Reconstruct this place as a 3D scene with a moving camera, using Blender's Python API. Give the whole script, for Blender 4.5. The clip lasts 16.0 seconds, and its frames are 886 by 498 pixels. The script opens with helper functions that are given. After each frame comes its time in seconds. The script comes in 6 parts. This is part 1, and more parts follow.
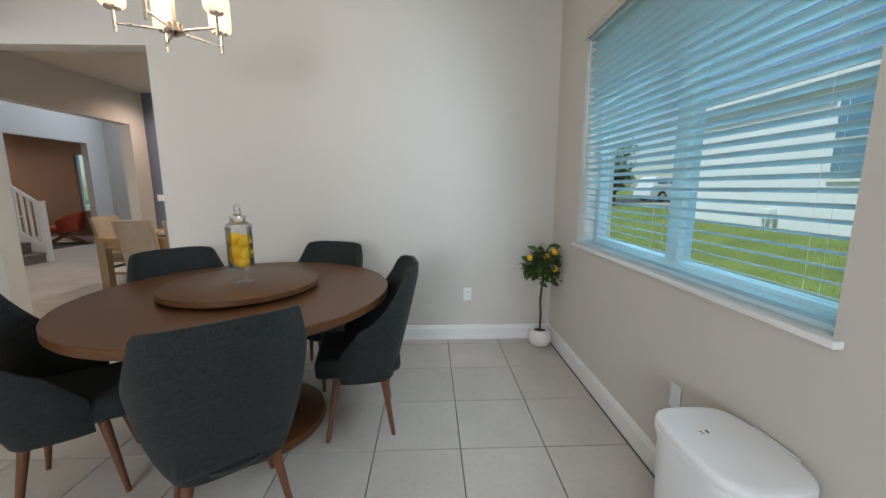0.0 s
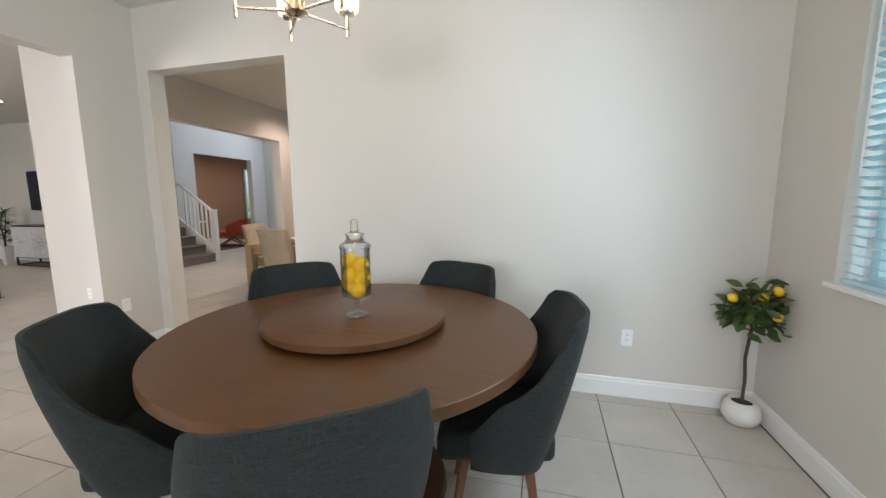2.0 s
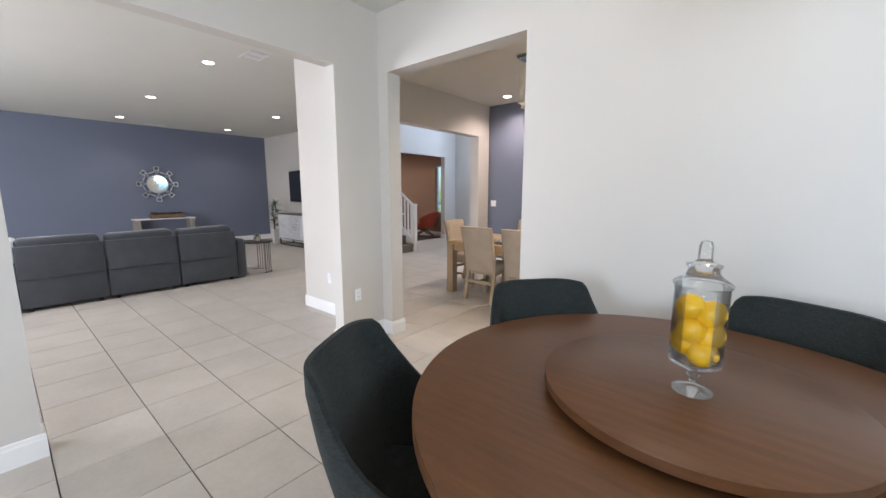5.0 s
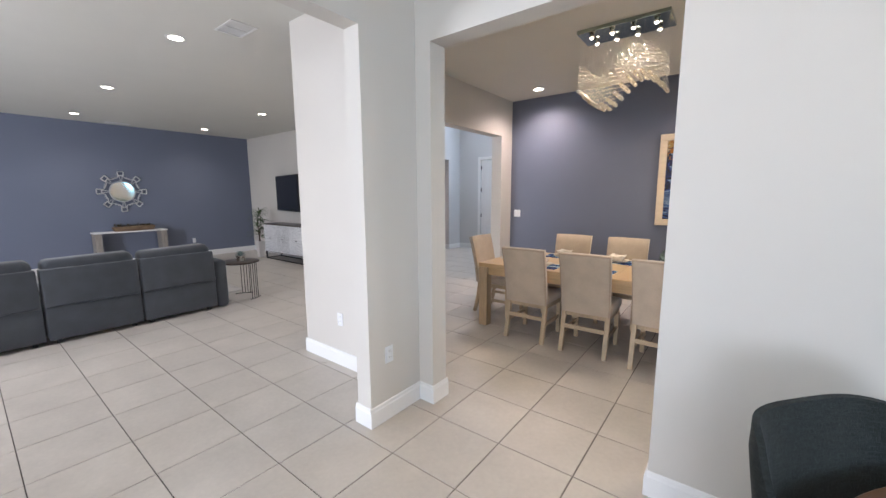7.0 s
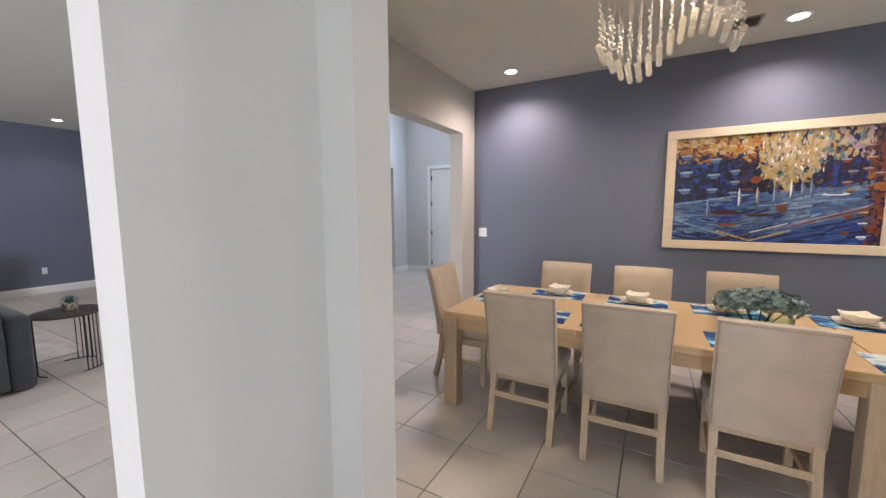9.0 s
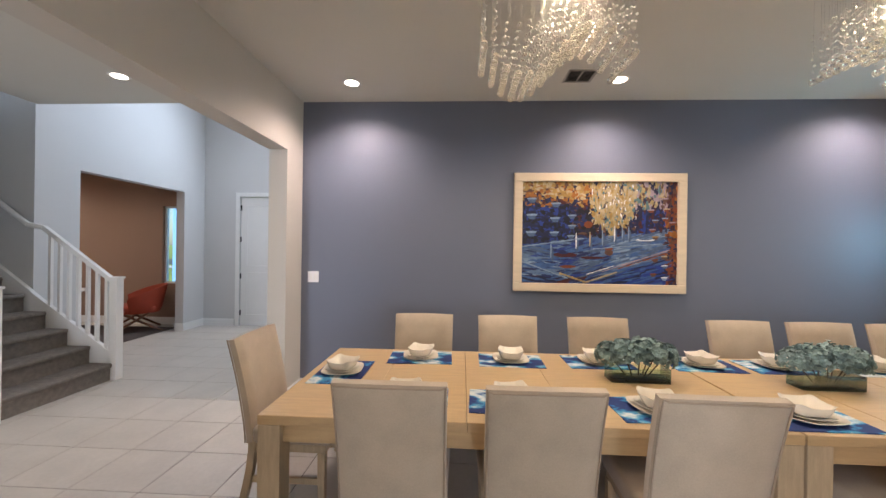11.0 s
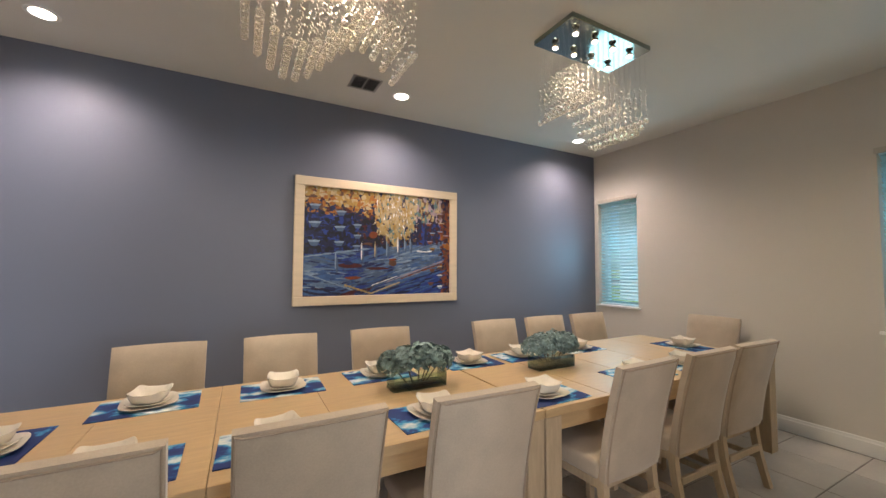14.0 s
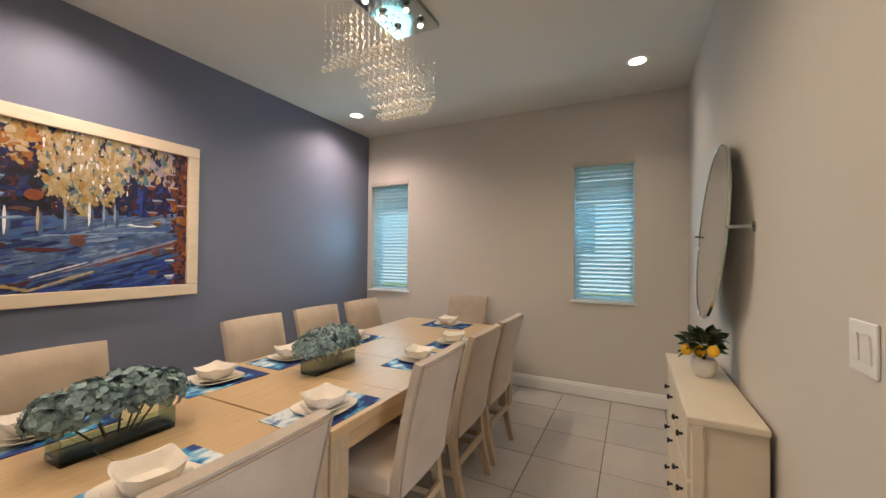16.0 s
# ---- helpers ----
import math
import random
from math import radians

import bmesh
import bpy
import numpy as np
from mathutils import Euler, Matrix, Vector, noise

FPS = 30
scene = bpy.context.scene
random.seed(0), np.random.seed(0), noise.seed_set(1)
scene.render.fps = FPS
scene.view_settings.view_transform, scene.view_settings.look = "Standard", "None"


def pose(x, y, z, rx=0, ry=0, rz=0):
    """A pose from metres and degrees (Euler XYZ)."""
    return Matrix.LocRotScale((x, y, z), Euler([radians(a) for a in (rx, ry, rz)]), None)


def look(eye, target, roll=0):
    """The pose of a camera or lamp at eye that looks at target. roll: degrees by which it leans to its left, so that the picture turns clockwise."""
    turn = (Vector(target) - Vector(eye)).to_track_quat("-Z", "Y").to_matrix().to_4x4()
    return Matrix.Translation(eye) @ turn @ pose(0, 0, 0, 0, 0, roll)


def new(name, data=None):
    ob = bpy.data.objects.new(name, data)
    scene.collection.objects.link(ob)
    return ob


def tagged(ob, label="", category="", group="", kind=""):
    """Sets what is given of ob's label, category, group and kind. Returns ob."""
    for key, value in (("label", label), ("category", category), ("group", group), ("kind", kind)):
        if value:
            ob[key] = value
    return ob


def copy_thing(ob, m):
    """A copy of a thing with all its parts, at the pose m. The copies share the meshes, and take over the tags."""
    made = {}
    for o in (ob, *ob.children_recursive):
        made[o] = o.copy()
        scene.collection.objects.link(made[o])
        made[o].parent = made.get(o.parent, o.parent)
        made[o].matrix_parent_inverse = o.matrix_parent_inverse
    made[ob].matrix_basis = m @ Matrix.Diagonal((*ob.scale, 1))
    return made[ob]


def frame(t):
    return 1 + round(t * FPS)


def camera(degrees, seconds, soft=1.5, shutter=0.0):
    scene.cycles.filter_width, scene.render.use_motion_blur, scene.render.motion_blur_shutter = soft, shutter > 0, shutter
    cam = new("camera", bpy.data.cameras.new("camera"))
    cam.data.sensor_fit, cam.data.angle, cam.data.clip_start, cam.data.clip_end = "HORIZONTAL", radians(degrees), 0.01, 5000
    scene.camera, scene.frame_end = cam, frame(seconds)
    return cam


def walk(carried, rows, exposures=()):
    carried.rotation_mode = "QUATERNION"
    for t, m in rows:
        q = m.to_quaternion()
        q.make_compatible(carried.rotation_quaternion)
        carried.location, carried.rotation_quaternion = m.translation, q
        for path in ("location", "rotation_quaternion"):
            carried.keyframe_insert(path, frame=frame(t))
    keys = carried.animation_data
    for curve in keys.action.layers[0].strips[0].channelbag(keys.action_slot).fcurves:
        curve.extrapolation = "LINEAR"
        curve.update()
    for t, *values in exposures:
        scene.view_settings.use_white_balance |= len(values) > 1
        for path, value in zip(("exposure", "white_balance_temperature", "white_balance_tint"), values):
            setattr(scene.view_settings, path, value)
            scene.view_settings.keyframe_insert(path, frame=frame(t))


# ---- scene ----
cam = camera(99.3, 16.0)
EXPOSURES = [(0, -0.44, 6700, 10), (0.5, -0.35, 7450, 14), (1, -0.32, 7450, 19), (2, 0.0, 6750, 10), (3, 0.10, 6550, 12), (4, 0.20, 6450, 12), (5, 0.20, 6200, 12), (8, 0.2, 6050, 12), (10.5, 0.2, 6250, 12), (12, 0.1, 6400, 10), (13.5, 0.02, 6350, 9), (16, 0.04, 6550, 13)]
PATH = [
    (0, (-0.155, 0.134, 1.389), (-0.088, 2.107, 1.067), -0.1),
    (0.5, (-0.24, 0.359, 1.384), (-0.229, 2.336, 1.081), -0.1),
    (1, (-0.331, 0.505, 1.38), (-0.396, 2.483, 1.091), -0.1),
    (1.5, (-0.39, 0.642, 1.38), (-0.642, 2.608, 1.108), -0.2),
    (2, (-0.397, 0.725, 1.392), (-0.911, 2.639, 1.121), -0.3),
    (2.5, (-0.392, 0.742, 1.406), (-1.115, 2.587, 1.136), -0.3),
    (3, (-0.4, 0.742, 1.412), (-1.299, 2.507, 1.139), -0.2),
    (3.5, (-0.422, 0.766, 1.409), (-1.483, 2.438, 1.128), -0.2),
    (4, (-0.562, 0.81, 1.408), (-1.745, 2.398, 1.123), -0.1),
    (4.5, (-0.827, 0.872, 1.431), (-2.073, 2.408, 1.133), -0.0),
    (5, (-1.098, 0.987, 1.431), (-2.37, 2.501, 1.132), 0.0),
    (5.2, (-1.207, 0.997, 1.431), (-2.473, 2.516, 1.13), -0.1),
    (7.3, (-2.382, 1.589, 1.54), (-3.57, 3.172, 1.255), -0.2),
    (7.5, (-2.521, 1.698, 1.531), (-3.689, 3.297, 1.246), -0.1),
    (8, (-2.779, 1.999, 1.535), (-3.907, 3.627, 1.26), -0.0),
    (8.2, (-2.858, 2.136, 1.515), (-3.959, 3.783, 1.246), -0.1),
    (10.3, (-3.455, 3.295, 1.536), (-4.006, 5.217, 1.482), 0.2),
    (10.5, (-3.5, 3.355, 1.518), (-3.939, 5.306, 1.49), 0.3),
    (11, (-3.568, 3.434, 1.522), (-3.669, 5.432, 1.521), 0.8),
    (11.5, (-3.59, 3.464, 1.513), (-3.453, 5.459, 1.56), 0.7),
    (12, (-3.583, 3.466, 1.501), (-3.247, 5.436, 1.581), 0.5),
    (12.5, (-3.582, 3.488, 1.476), (-3.056, 5.415, 1.584), 0.4),
    (13, (-3.542, 3.512, 1.464), (-2.884, 5.397, 1.585), 0.3),
    (13.5, (-3.522, 3.557, 1.459), (-2.742, 5.395, 1.574), 0.4),
    (14, (-3.456, 3.659, 1.454), (-2.514, 5.42, 1.558), 0.3),
    (14.5, (-3.336, 3.79, 1.451), (-2.128, 5.381, 1.541), 0.4),
    (15, (-3.255, 3.878, 1.443), (-1.782, 5.228, 1.524), 0.4),
    (15.5, (-3.213, 3.987, 1.448), (-1.557, 5.108, 1.506), 0.4),
    (16, (-3.206, 4.068, 1.441), (-1.422, 4.971, 1.474), 0.5),
]
walk(cam, [(t, look(eye, target, roll)) for t, eye, target, roll in PATH], EXPOSURES)

# ---- world, sun and large lights ----
SUN_ELEV, SUN_AZ = radians(60), radians(252)
world = bpy.data.worlds.new("world")
scene.world = world
world.use_nodes = True
wn = world.node_tree
bg = wn.nodes["Background"]
sky = wn.nodes.new("ShaderNodeTexSky")
sky.sky_type, sky.sun_disc, sky.sun_elevation, sky.sun_rotation = "NISHITA", False, SUN_ELEV, SUN_AZ
wn.links.new(sky.outputs[0], bg.inputs[0])
bg.inputs[1].default_value = 0.15


def lamp(name, kind, m, energy, color=(1, 1, 1), **more):
    data = bpy.data.lights.new(name, kind)
    data.energy, data.color = energy, color
    for k, v in more.items():
        if k == "size": data.size = v
        if k == "size_y": data.shape, data.size_y = "RECTANGLE", v
        if k == "angle": data.angle = v
        if k == "cone": data.spot_size = v
        if k == "blend": data.spot_blend = v
        if k == "radius": data.shadow_soft_size = v
    ob = new(name, data)
    ob.matrix_world = m
    return ob


sun_dir = Vector((math.sin(SUN_AZ) * math.cos(SUN_ELEV), math.cos(SUN_AZ) * math.cos(SUN_ELEV), math.sin(SUN_ELEV)))
lamp("sun", "SUN", look(sun_dir * 20, (0, 0, 0)), 5.0, (1.0, 0.97, 0.93), angle=radians(0.5))

# main sizes of the place
EAST, NOOK_N0, NOOK_N1, DIN_N, DIN_W0, DIN_W1 = 0.945, 3.455, 3.61, 7.33, -5.44, -5.26
A_X0, A_X1, CEIL, LIV_W, TV_Y0, TV_Y1 = -4.10, -3.97, 3.05, -12.9, 6.55, 6.67
SOUTH, HALL_W, DOOR_Y, UPPER = -3.2, -8.5, 10.4, 5.6
DAY = (0.64, 0.81, 1.0)
WARM = (1.0, 0.84, 0.68)
# daylight that comes in at the window openings
def window_light(name, eye, target, energy, color=DAY, radius=0.5):
    lamp(name, "SPOT", look(eye, target), energy, color, cone=radians(172), blend=0.35, radius=radius)


window_light("daylight_nook", (0.86, 1.95, 1.72), (-3, 2.1, 1.0), 135, radius=0.7)
window_light("daylight_dining_n", (0.84, 6.9, 1.68), (-3, 5.6, 1.2), 26, (0.36, 0.76, 0.95), radius=0.3)
window_light("daylight_dining_s", (0.84, 4.35, 1.68), (-3, 4.7, 1.1), 9, (0.55, 0.80, 1.0), radius=0.25)
# added lamps outside above the window heads, out of view, brighten the blind slats
for tag, y, e in (("nook", 1.95, 230), ("dining", 4.35, 320), ("corner", 7.0, 330)):
    lamp("skylight_" + tag, "SPOT", look((1.55, y, 3.35), (1.1, y, 1.6)), e, (0.50, 0.82, 1.0), cone=radians(120), blend=0.6, radius=0.12)
window_light("daylight_kitchen", (-1.5, SOUTH + 0.1, 1.7), (-1.7, 3, 1.0), 530, (0.80, 0.88, 1.0), 0.8)
window_light("daylight_living", (-7.4, SOUTH + 0.1, 1.5), (-7.2, 3, 0.9), 1000, (0.89, 0.91, 1.0), 1.0)

# ---- materials ----
def mat(name, color, rough=0.6, metal=0.0, vary=0.08, scale=6.0, fine=120.0, bump=0.15, stretch=(1, 1, 1), spec=0.5, sheen=0.0, per_object=0.0, dist=0.001):
    """A surface with broad and fine variation of colour, gloss and relief."""
    m = bpy.data.materials.new(name)
    m.use_nodes = True
    t = m.node_tree
    b = t.nodes["Principled BSDF"]
    b.inputs["Roughness"].default_value, b.inputs["Metallic"].default_value = rough, metal
    b.inputs["Specular IOR Level"].default_value = spec
    if sheen:
        b.inputs["Sheen Weight"].default_value = sheen
    co, mp = t.nodes.new("ShaderNodeTexCoord"), t.nodes.new("ShaderNodeMapping")
    mp.inputs["Scale"].default_value = stretch
    t.links.new(co.outputs["Object"], mp.inputs[0])
    n1, n2 = t.nodes.new("ShaderNodeTexNoise"), t.nodes.new("ShaderNodeTexNoise")
    n1.inputs["Scale"].default_value, n2.inputs["Scale"].default_value = scale, fine
    n1.inputs["Detail"].default_value, n2.inputs["Detail"].default_value = 4, 2
    t.links.new(mp.outputs[0], n1.inputs["Vector"])
    t.links.new(mp.outputs[0], n2.inputs["Vector"])
    mix = t.nodes.new("ShaderNodeMath")
    mix.operation = "ADD"
    half = t.nodes.new("ShaderNodeMath")
    half.operation = "MULTIPLY"
    half.inputs[1].default_value = 0.4
    t.links.new(n2.outputs[0], half.inputs[0])
    t.links.new(n1.outputs[0], mix.inputs[0])
    t.links.new(half.outputs[0], mix.inputs[1])
    ramp = t.nodes.new("ShaderNodeMapRange")
    ramp.inputs[1].default_value, ramp.inputs[2].default_value = 0.4, 1.0
    ramp.inputs[3].default_value, ramp.inputs[4].default_value = 1 - vary, 1 + vary
    t.links.new(mix.outputs[0], ramp.inputs[0])
    value = ramp.outputs[0]
    if per_object:
        oi, pr, mu = t.nodes.new("ShaderNodeObjectInfo"), t.nodes.new("ShaderNodeMapRange"), t.nodes.new("ShaderNodeMath")
        pr.inputs[3].default_value, pr.inputs[4].default_value = 1 - per_object, 1 + per_object
        t.links.new(oi.outputs["Random"], pr.inputs[0])
        mu.operation = "MULTIPLY"
        shift = t.nodes.new("ShaderNodeMath")
        shift.operation = "MULTIPLY"
        shift.inputs[1].default_value = 37.0
        t.links.new(oi.outputs["Random"], shift.inputs[0])
        t.links.new(shift.outputs[0], mp.inputs["Location"])
        t.links.new(pr.outputs[0], mu.inputs[0])
        t.links.new(value, mu.inputs[1])
        value = mu.outputs[0]
    sc = t.nodes.new("ShaderNodeVectorMath")
    sc.operation = "SCALE"
    sc.inputs[0].default_value = color[:3]
    t.links.new(value, sc.inputs["Scale"])
    t.links.new(sc.outputs[0], b.inputs["Base Color"])
    rr = t.nodes.new("ShaderNodeMapRange")
    rr.inputs[3].default_value, rr.inputs[4].default_value = max(0.02, rough - 0.07), min(1, rough + 0.07)
    t.links.new(n1.outputs[0], rr.inputs[0])
    t.links.new(rr.outputs[0], b.inputs["Roughness"])
    if bump:
        bp = t.nodes.new("ShaderNodeBump")
        bp.inputs["Strength"].default_value, bp.inputs["Distance"].default_value = bump, dist
        t.links.new(n2.outputs[0], bp.inputs["Height"])
        t.links.new(bp.outputs[0], b.inputs["Normal"])
    return m


def glow(name, color, strength):
    m = bpy.data.materials.new(name)
    m.use_nodes = True
    b = m.node_tree.nodes["Principled BSDF"]
    b.inputs["Base Color"].default_value = (*color, 1)
    b.inputs["Emission Color"].default_value, b.inputs["Emission Strength"].default_value = (*color, 1), strength
    return m


def glass(name, color=(1, 1, 1), rough=0.0, ior=1.45):
    m = bpy.data.materials.new(name)
    m.use_nodes = True
    b = m.node_tree.nodes["Principled BSDF"]
    b.inputs["Base Color"].default_value = (*color, 1)
    b.inputs["Roughness"].default_value, b.inputs["Transmission Weight"].default_value, b.inputs["IOR"].default_value = rough, 1.0, ior
    return m


WALL = mat("wall_paint_greige", (0.60, 0.565, 0.515), 0.75, vary=0.02, scale=1.5, fine=220, bump=0.25)
WALL_HALL = mat("wall_paint_hall", (0.60, 0.59, 0.58), 0.75, vary=0.02, scale=1.5, fine=220, bump=0.25)
ACCENT = mat("wall_paint_slate_blue", (0.140, 0.157, 0.213), 0.62, vary=0.03, scale=1.5, fine=220, bump=0.3)
BROWN = mat("wall_paint_brown", (0.34, 0.225, 0.165), 0.75, vary=0.03, scale=1.5, fine=220, bump=0.25)
CEILING = mat("ceiling_paint", (0.66, 0.645, 0.59), 0.85, vary=0.02, scale=2, fine=180, bump=0.4)
TRIM = mat("trim_white_paint", (0.80, 0.79, 0.77), 0.38, vary=0.02, scale=5, fine=90, bump=0.06)
TILE = mat("floor_tile_ceramic", (0.50, 0.455, 0.405), 0.38, vary=0.12, scale=3.0, fine=38, bump=0.05, per_object=0.03)
GROUT = mat("grout", (0.115, 0.10, 0.09), 0.95, vary=0.15, scale=8, fine=300, bump=0.5)
FABRIC_DARK = mat("charcoal_weave", (0.0155, 0.0185, 0.0185), 0.92, vary=0.3, scale=9, fine=230, bump=0.0, sheen=0.04)


def weave(m, dark, light, across=(14, 14, 210), along=(190, 190, 12)):
    """Slubbed threads in two directions: colour and relief of a coarse woven cloth."""
    t = m.node_tree
    b, co = t.nodes["Principled BSDF"], t.nodes.new("ShaderNodeTexCoord")
    outs = []
    for stretch in (across, along):
        mp, n = t.nodes.new("ShaderNodeMapping"), t.nodes.new("ShaderNodeTexNoise")
        mp.inputs["Scale"].default_value = stretch
        n.inputs["Scale"].default_value, n.inputs["Detail"].default_value = 1.0, 3
        t.links.new(co.outputs["Object"], mp.inputs[0])
        t.links.new(mp.outputs[0], n.inputs["Vector"])
        outs.append(n.outputs[0])
    top, ramp, bp = t.nodes.new("ShaderNodeMath"), t.nodes.new("ShaderNodeValToRGB"), t.nodes.new("ShaderNodeBump")
    top.operation = "MAXIMUM"
    t.links.new(outs[0], top.inputs[0])
    t.links.new(outs[1], top.inputs[1])
    ramp.color_ramp.elements[0].position, ramp.color_ramp.elements[0].color = 0.46, (*dark, 1)
    ramp.color_ramp.elements[1].position, ramp.color_ramp.elements[1].color = 0.74, (*light, 1)
    t.links.new(top.outputs[0], ramp.inputs[0])
    t.links.new(ramp.outputs[0], b.inputs["Base Color"])
    bp.inputs["Strength"].default_value, bp.inputs["Distance"].default_value = 0.8, 0.002
    t.links.new(top.outputs[0], bp.inputs["Height"])
    t.links.new(bp.outputs[0], b.inputs["Normal"])


weave(FABRIC_DARK, (0.0062, 0.0084, 0.0078), (0.024, 0.031, 0.030), (30, 30, 400), (330, 330, 26))
WALNUT = mat("walnut_veneer", (0.105, 0.044, 0.017), 0.36, vary=0.28, scale=5, fine=60, bump=0.08, stretch=(1, 9, 9), spec=0.35)
LEG_WOOD = mat("walnut_leg", (0.13, 0.05, 0.022), 0.4, vary=0.25, scale=10, fine=90, bump=0.08, stretch=(6, 6, 1))
OAK = mat("whitewashed_oak", (0.50, 0.345, 0.18), 0.42, vary=0.13, scale=6, fine=70, bump=0.12, stretch=(1, 8, 8))
OAK_LEG = mat("whitewashed_oak_leg", (0.45, 0.345, 0.225), 0.5, vary=0.14, scale=8, fine=70, bump=0.12, stretch=(8, 8, 1))
SUEDE = mat("beige_microsuede", (0.46, 0.375, 0.285), 0.88, vary=0.16, scale=5, fine=160, bump=0.2, sheen=0.3)
PIPING = mat("taupe_piping", (0.36, 0.28, 0.21), 0.8, vary=0.08, scale=20, fine=200, bump=0.2)
CERAMIC = mat("cream_ceramic", (0.76, 0.70, 0.60), 0.22, vary=0.03, scale=12, fine=90, bump=0.03)
WHITE_POT = mat("white_ceramic_pot", (0.74, 0.71, 0.67), 0.4, vary=0.03, scale=12, fine=90, bump=0.05)
PLASTIC = mat("white_plastic", (0.80, 0.80, 0.81), 0.35, vary=0.015, scale=4, fine=120, bump=0.03)
NICKEL = mat("brushed_nickel", (0.62, 0.55, 0.47), 0.28, metal=1.0, vary=0.06, scale=30, fine=200, bump=0.04)
CHROME = mat("polished_chrome", (0.50, 0.56, 0.53), 0.06, metal=1.0, vary=0.02, scale=10, fine=100, bump=0.0)
# chrome for the chandelier plates, darkened to dim what it reflects
PLATE = mat("dimmed_chrome", (0.33, 0.38, 0.35), 0.06, metal=1.0, vary=0.02, scale=10, fine=100, bump=0.0)
BLACK = mat("black_metal", (0.02, 0.02, 0.022), 0.45, metal=0.6, vary=0.1, scale=20, fine=200, bump=0.05)
SOFA = mat("grey_upholstery", (0.050, 0.056, 0.066), 0.9, vary=0.22, scale=7, fine=260, bump=0.3, sheen=0.25)
CARPET = mat("grey_brown_carpet", (0.20, 0.175, 0.155), 0.98, vary=0.25, scale=22, fine=420, bump=1.0, dist=0.004)
LEAF = mat("lemon_leaf", (0.060, 0.100, 0.028), 0.38, vary=0.35, scale=18, fine=90, bump=0.1, per_object=0.2)
LEAF_DARK = mat("dark_lemon_leaf", (0.020, 0.040, 0.014), 0.35, vary=0.35, scale=18, fine=90, bump=0.1, per_object=0.2)
LEAF_GREY = mat("hydrangea_petals_grey_green", (0.19, 0.27, 0.26), 0.62, vary=0.75, scale=26, fine=120, bump=0.15)
BARK = mat("bark", (0.07, 0.045, 0.03), 0.85, vary=0.3, scale=30, fine=180, bump=0.6)
SOIL = mat("soil", (0.05, 0.035, 0.025), 0.95, vary=0.4, scale=60, fine=300, bump=1.0)
LEMON = mat("lemon_skin", (0.84, 0.48, 0.014), 0.4, vary=0.08, scale=14, fine=240, bump=0.35)
RED = mat("rust_red_upholstery", (0.33, 0.045, 0.018), 0.75, vary=0.12, scale=9, fine=200, bump=0.2)
def clear(m, share):
    t = m.node_tree
    thin, both = t.nodes.new("ShaderNodeBsdfTransparent"), t.nodes.new("ShaderNodeMixShader")
    both.inputs[0].default_value = share
    t.links.new(t.nodes["Principled BSDF"].outputs[0], both.inputs[1])
    t.links.new(thin.outputs[0], both.inputs[2])
    t.links.new(both.outputs[0], t.nodes["Material Output"].inputs[0])
    return m


def thin_glass(name, tint, most=0.7):
    """A thin clear wall: light passes straight through, and the gloss grows towards the rim."""
    m = bpy.data.materials.new(name)
    m.use_nodes = True
    t = m.node_tree
    through_it, gloss, fr, mx, cap = (t.nodes.new("ShaderNode" + k) for k in ("BsdfTransparent", "BsdfGlossy", "Fresnel", "MixShader", "MapRange"))
    through_it.inputs[0].default_value, gloss.inputs["Roughness"].default_value, fr.inputs[0].default_value = (*tint, 1), 0.02, 1.45
    cap.inputs[1].default_value, cap.inputs[3].default_value, cap.inputs[4].default_value = 0.07, 0.02, most
    t.links.new(fr.outputs[0], cap.inputs[0])
    t.links.new(cap.outputs[0], mx.inputs[0])
    t.links.new(through_it.outputs[0], mx.inputs[1])
    t.links.new(gloss.outputs[0], mx.inputs[2])
    t.links.new(mx.outputs[0], t.nodes["Material Output"].inputs[0])
    return m


GLASS = thin_glass("clear_glass", (0.965, 0.975, 0.975))
# slight glass tint, made bluer to carry the daylight's blue
PANE = glass("window_pane", (0.76, 0.93, 1.0), 0.0, 1.05)
CRYSTAL = glass("crystal", (1.0, 0.95, 0.84), 0.10, 1.5)
CRYSTAL.node_tree.nodes["Principled BSDF"].inputs["Transmission Weight"].default_value = 0.87
VASE = thin_glass("green_glass", (0.84, 0.92, 0.88))
VASE_BASE = clear(glass("green_glass_slab", (0.16, 0.33, 0.27), 0.05, 1.45), 0.15)
CRYSTAL_BEAD = glass("crystal_bead", (0.90, 0.84, 0.74), 0.16, 1.5)
CRYSTAL_BEAD.node_tree.nodes["Principled BSDF"].inputs["Transmission Weight"].default_value = 0.35
# greige in place of white: the backlit valance's shade is in the colour
VALANCE = mat("blind_valance", (0.50, 0.46, 0.40), 0.5, vary=0.03, scale=4, fine=90, bump=0.05)
MIRROR = mat("mirror_silver", (0.86, 0.88, 0.88), 0.02, metal=1.0, vary=0.0, bump=0.0)
SLAT = mat("blind_slat", (0.82, 0.87, 0.86), 0.5, vary=0.03, scale=3, fine=60, bump=0.05)
# cyan translucent share puts the blue daylight glow into slat and frame colour
tl, mx = SLAT.node_tree.nodes.new("ShaderNodeBsdfTranslucent"), SLAT.node_tree.nodes.new("ShaderNodeMixShader")
tl.inputs[0].default_value, mx.inputs[0].default_value = (0.60, 0.88, 0.97, 1), 0.45
SLAT.node_tree.links.new(SLAT.node_tree.nodes["Principled BSDF"].outputs[0], mx.inputs[1])
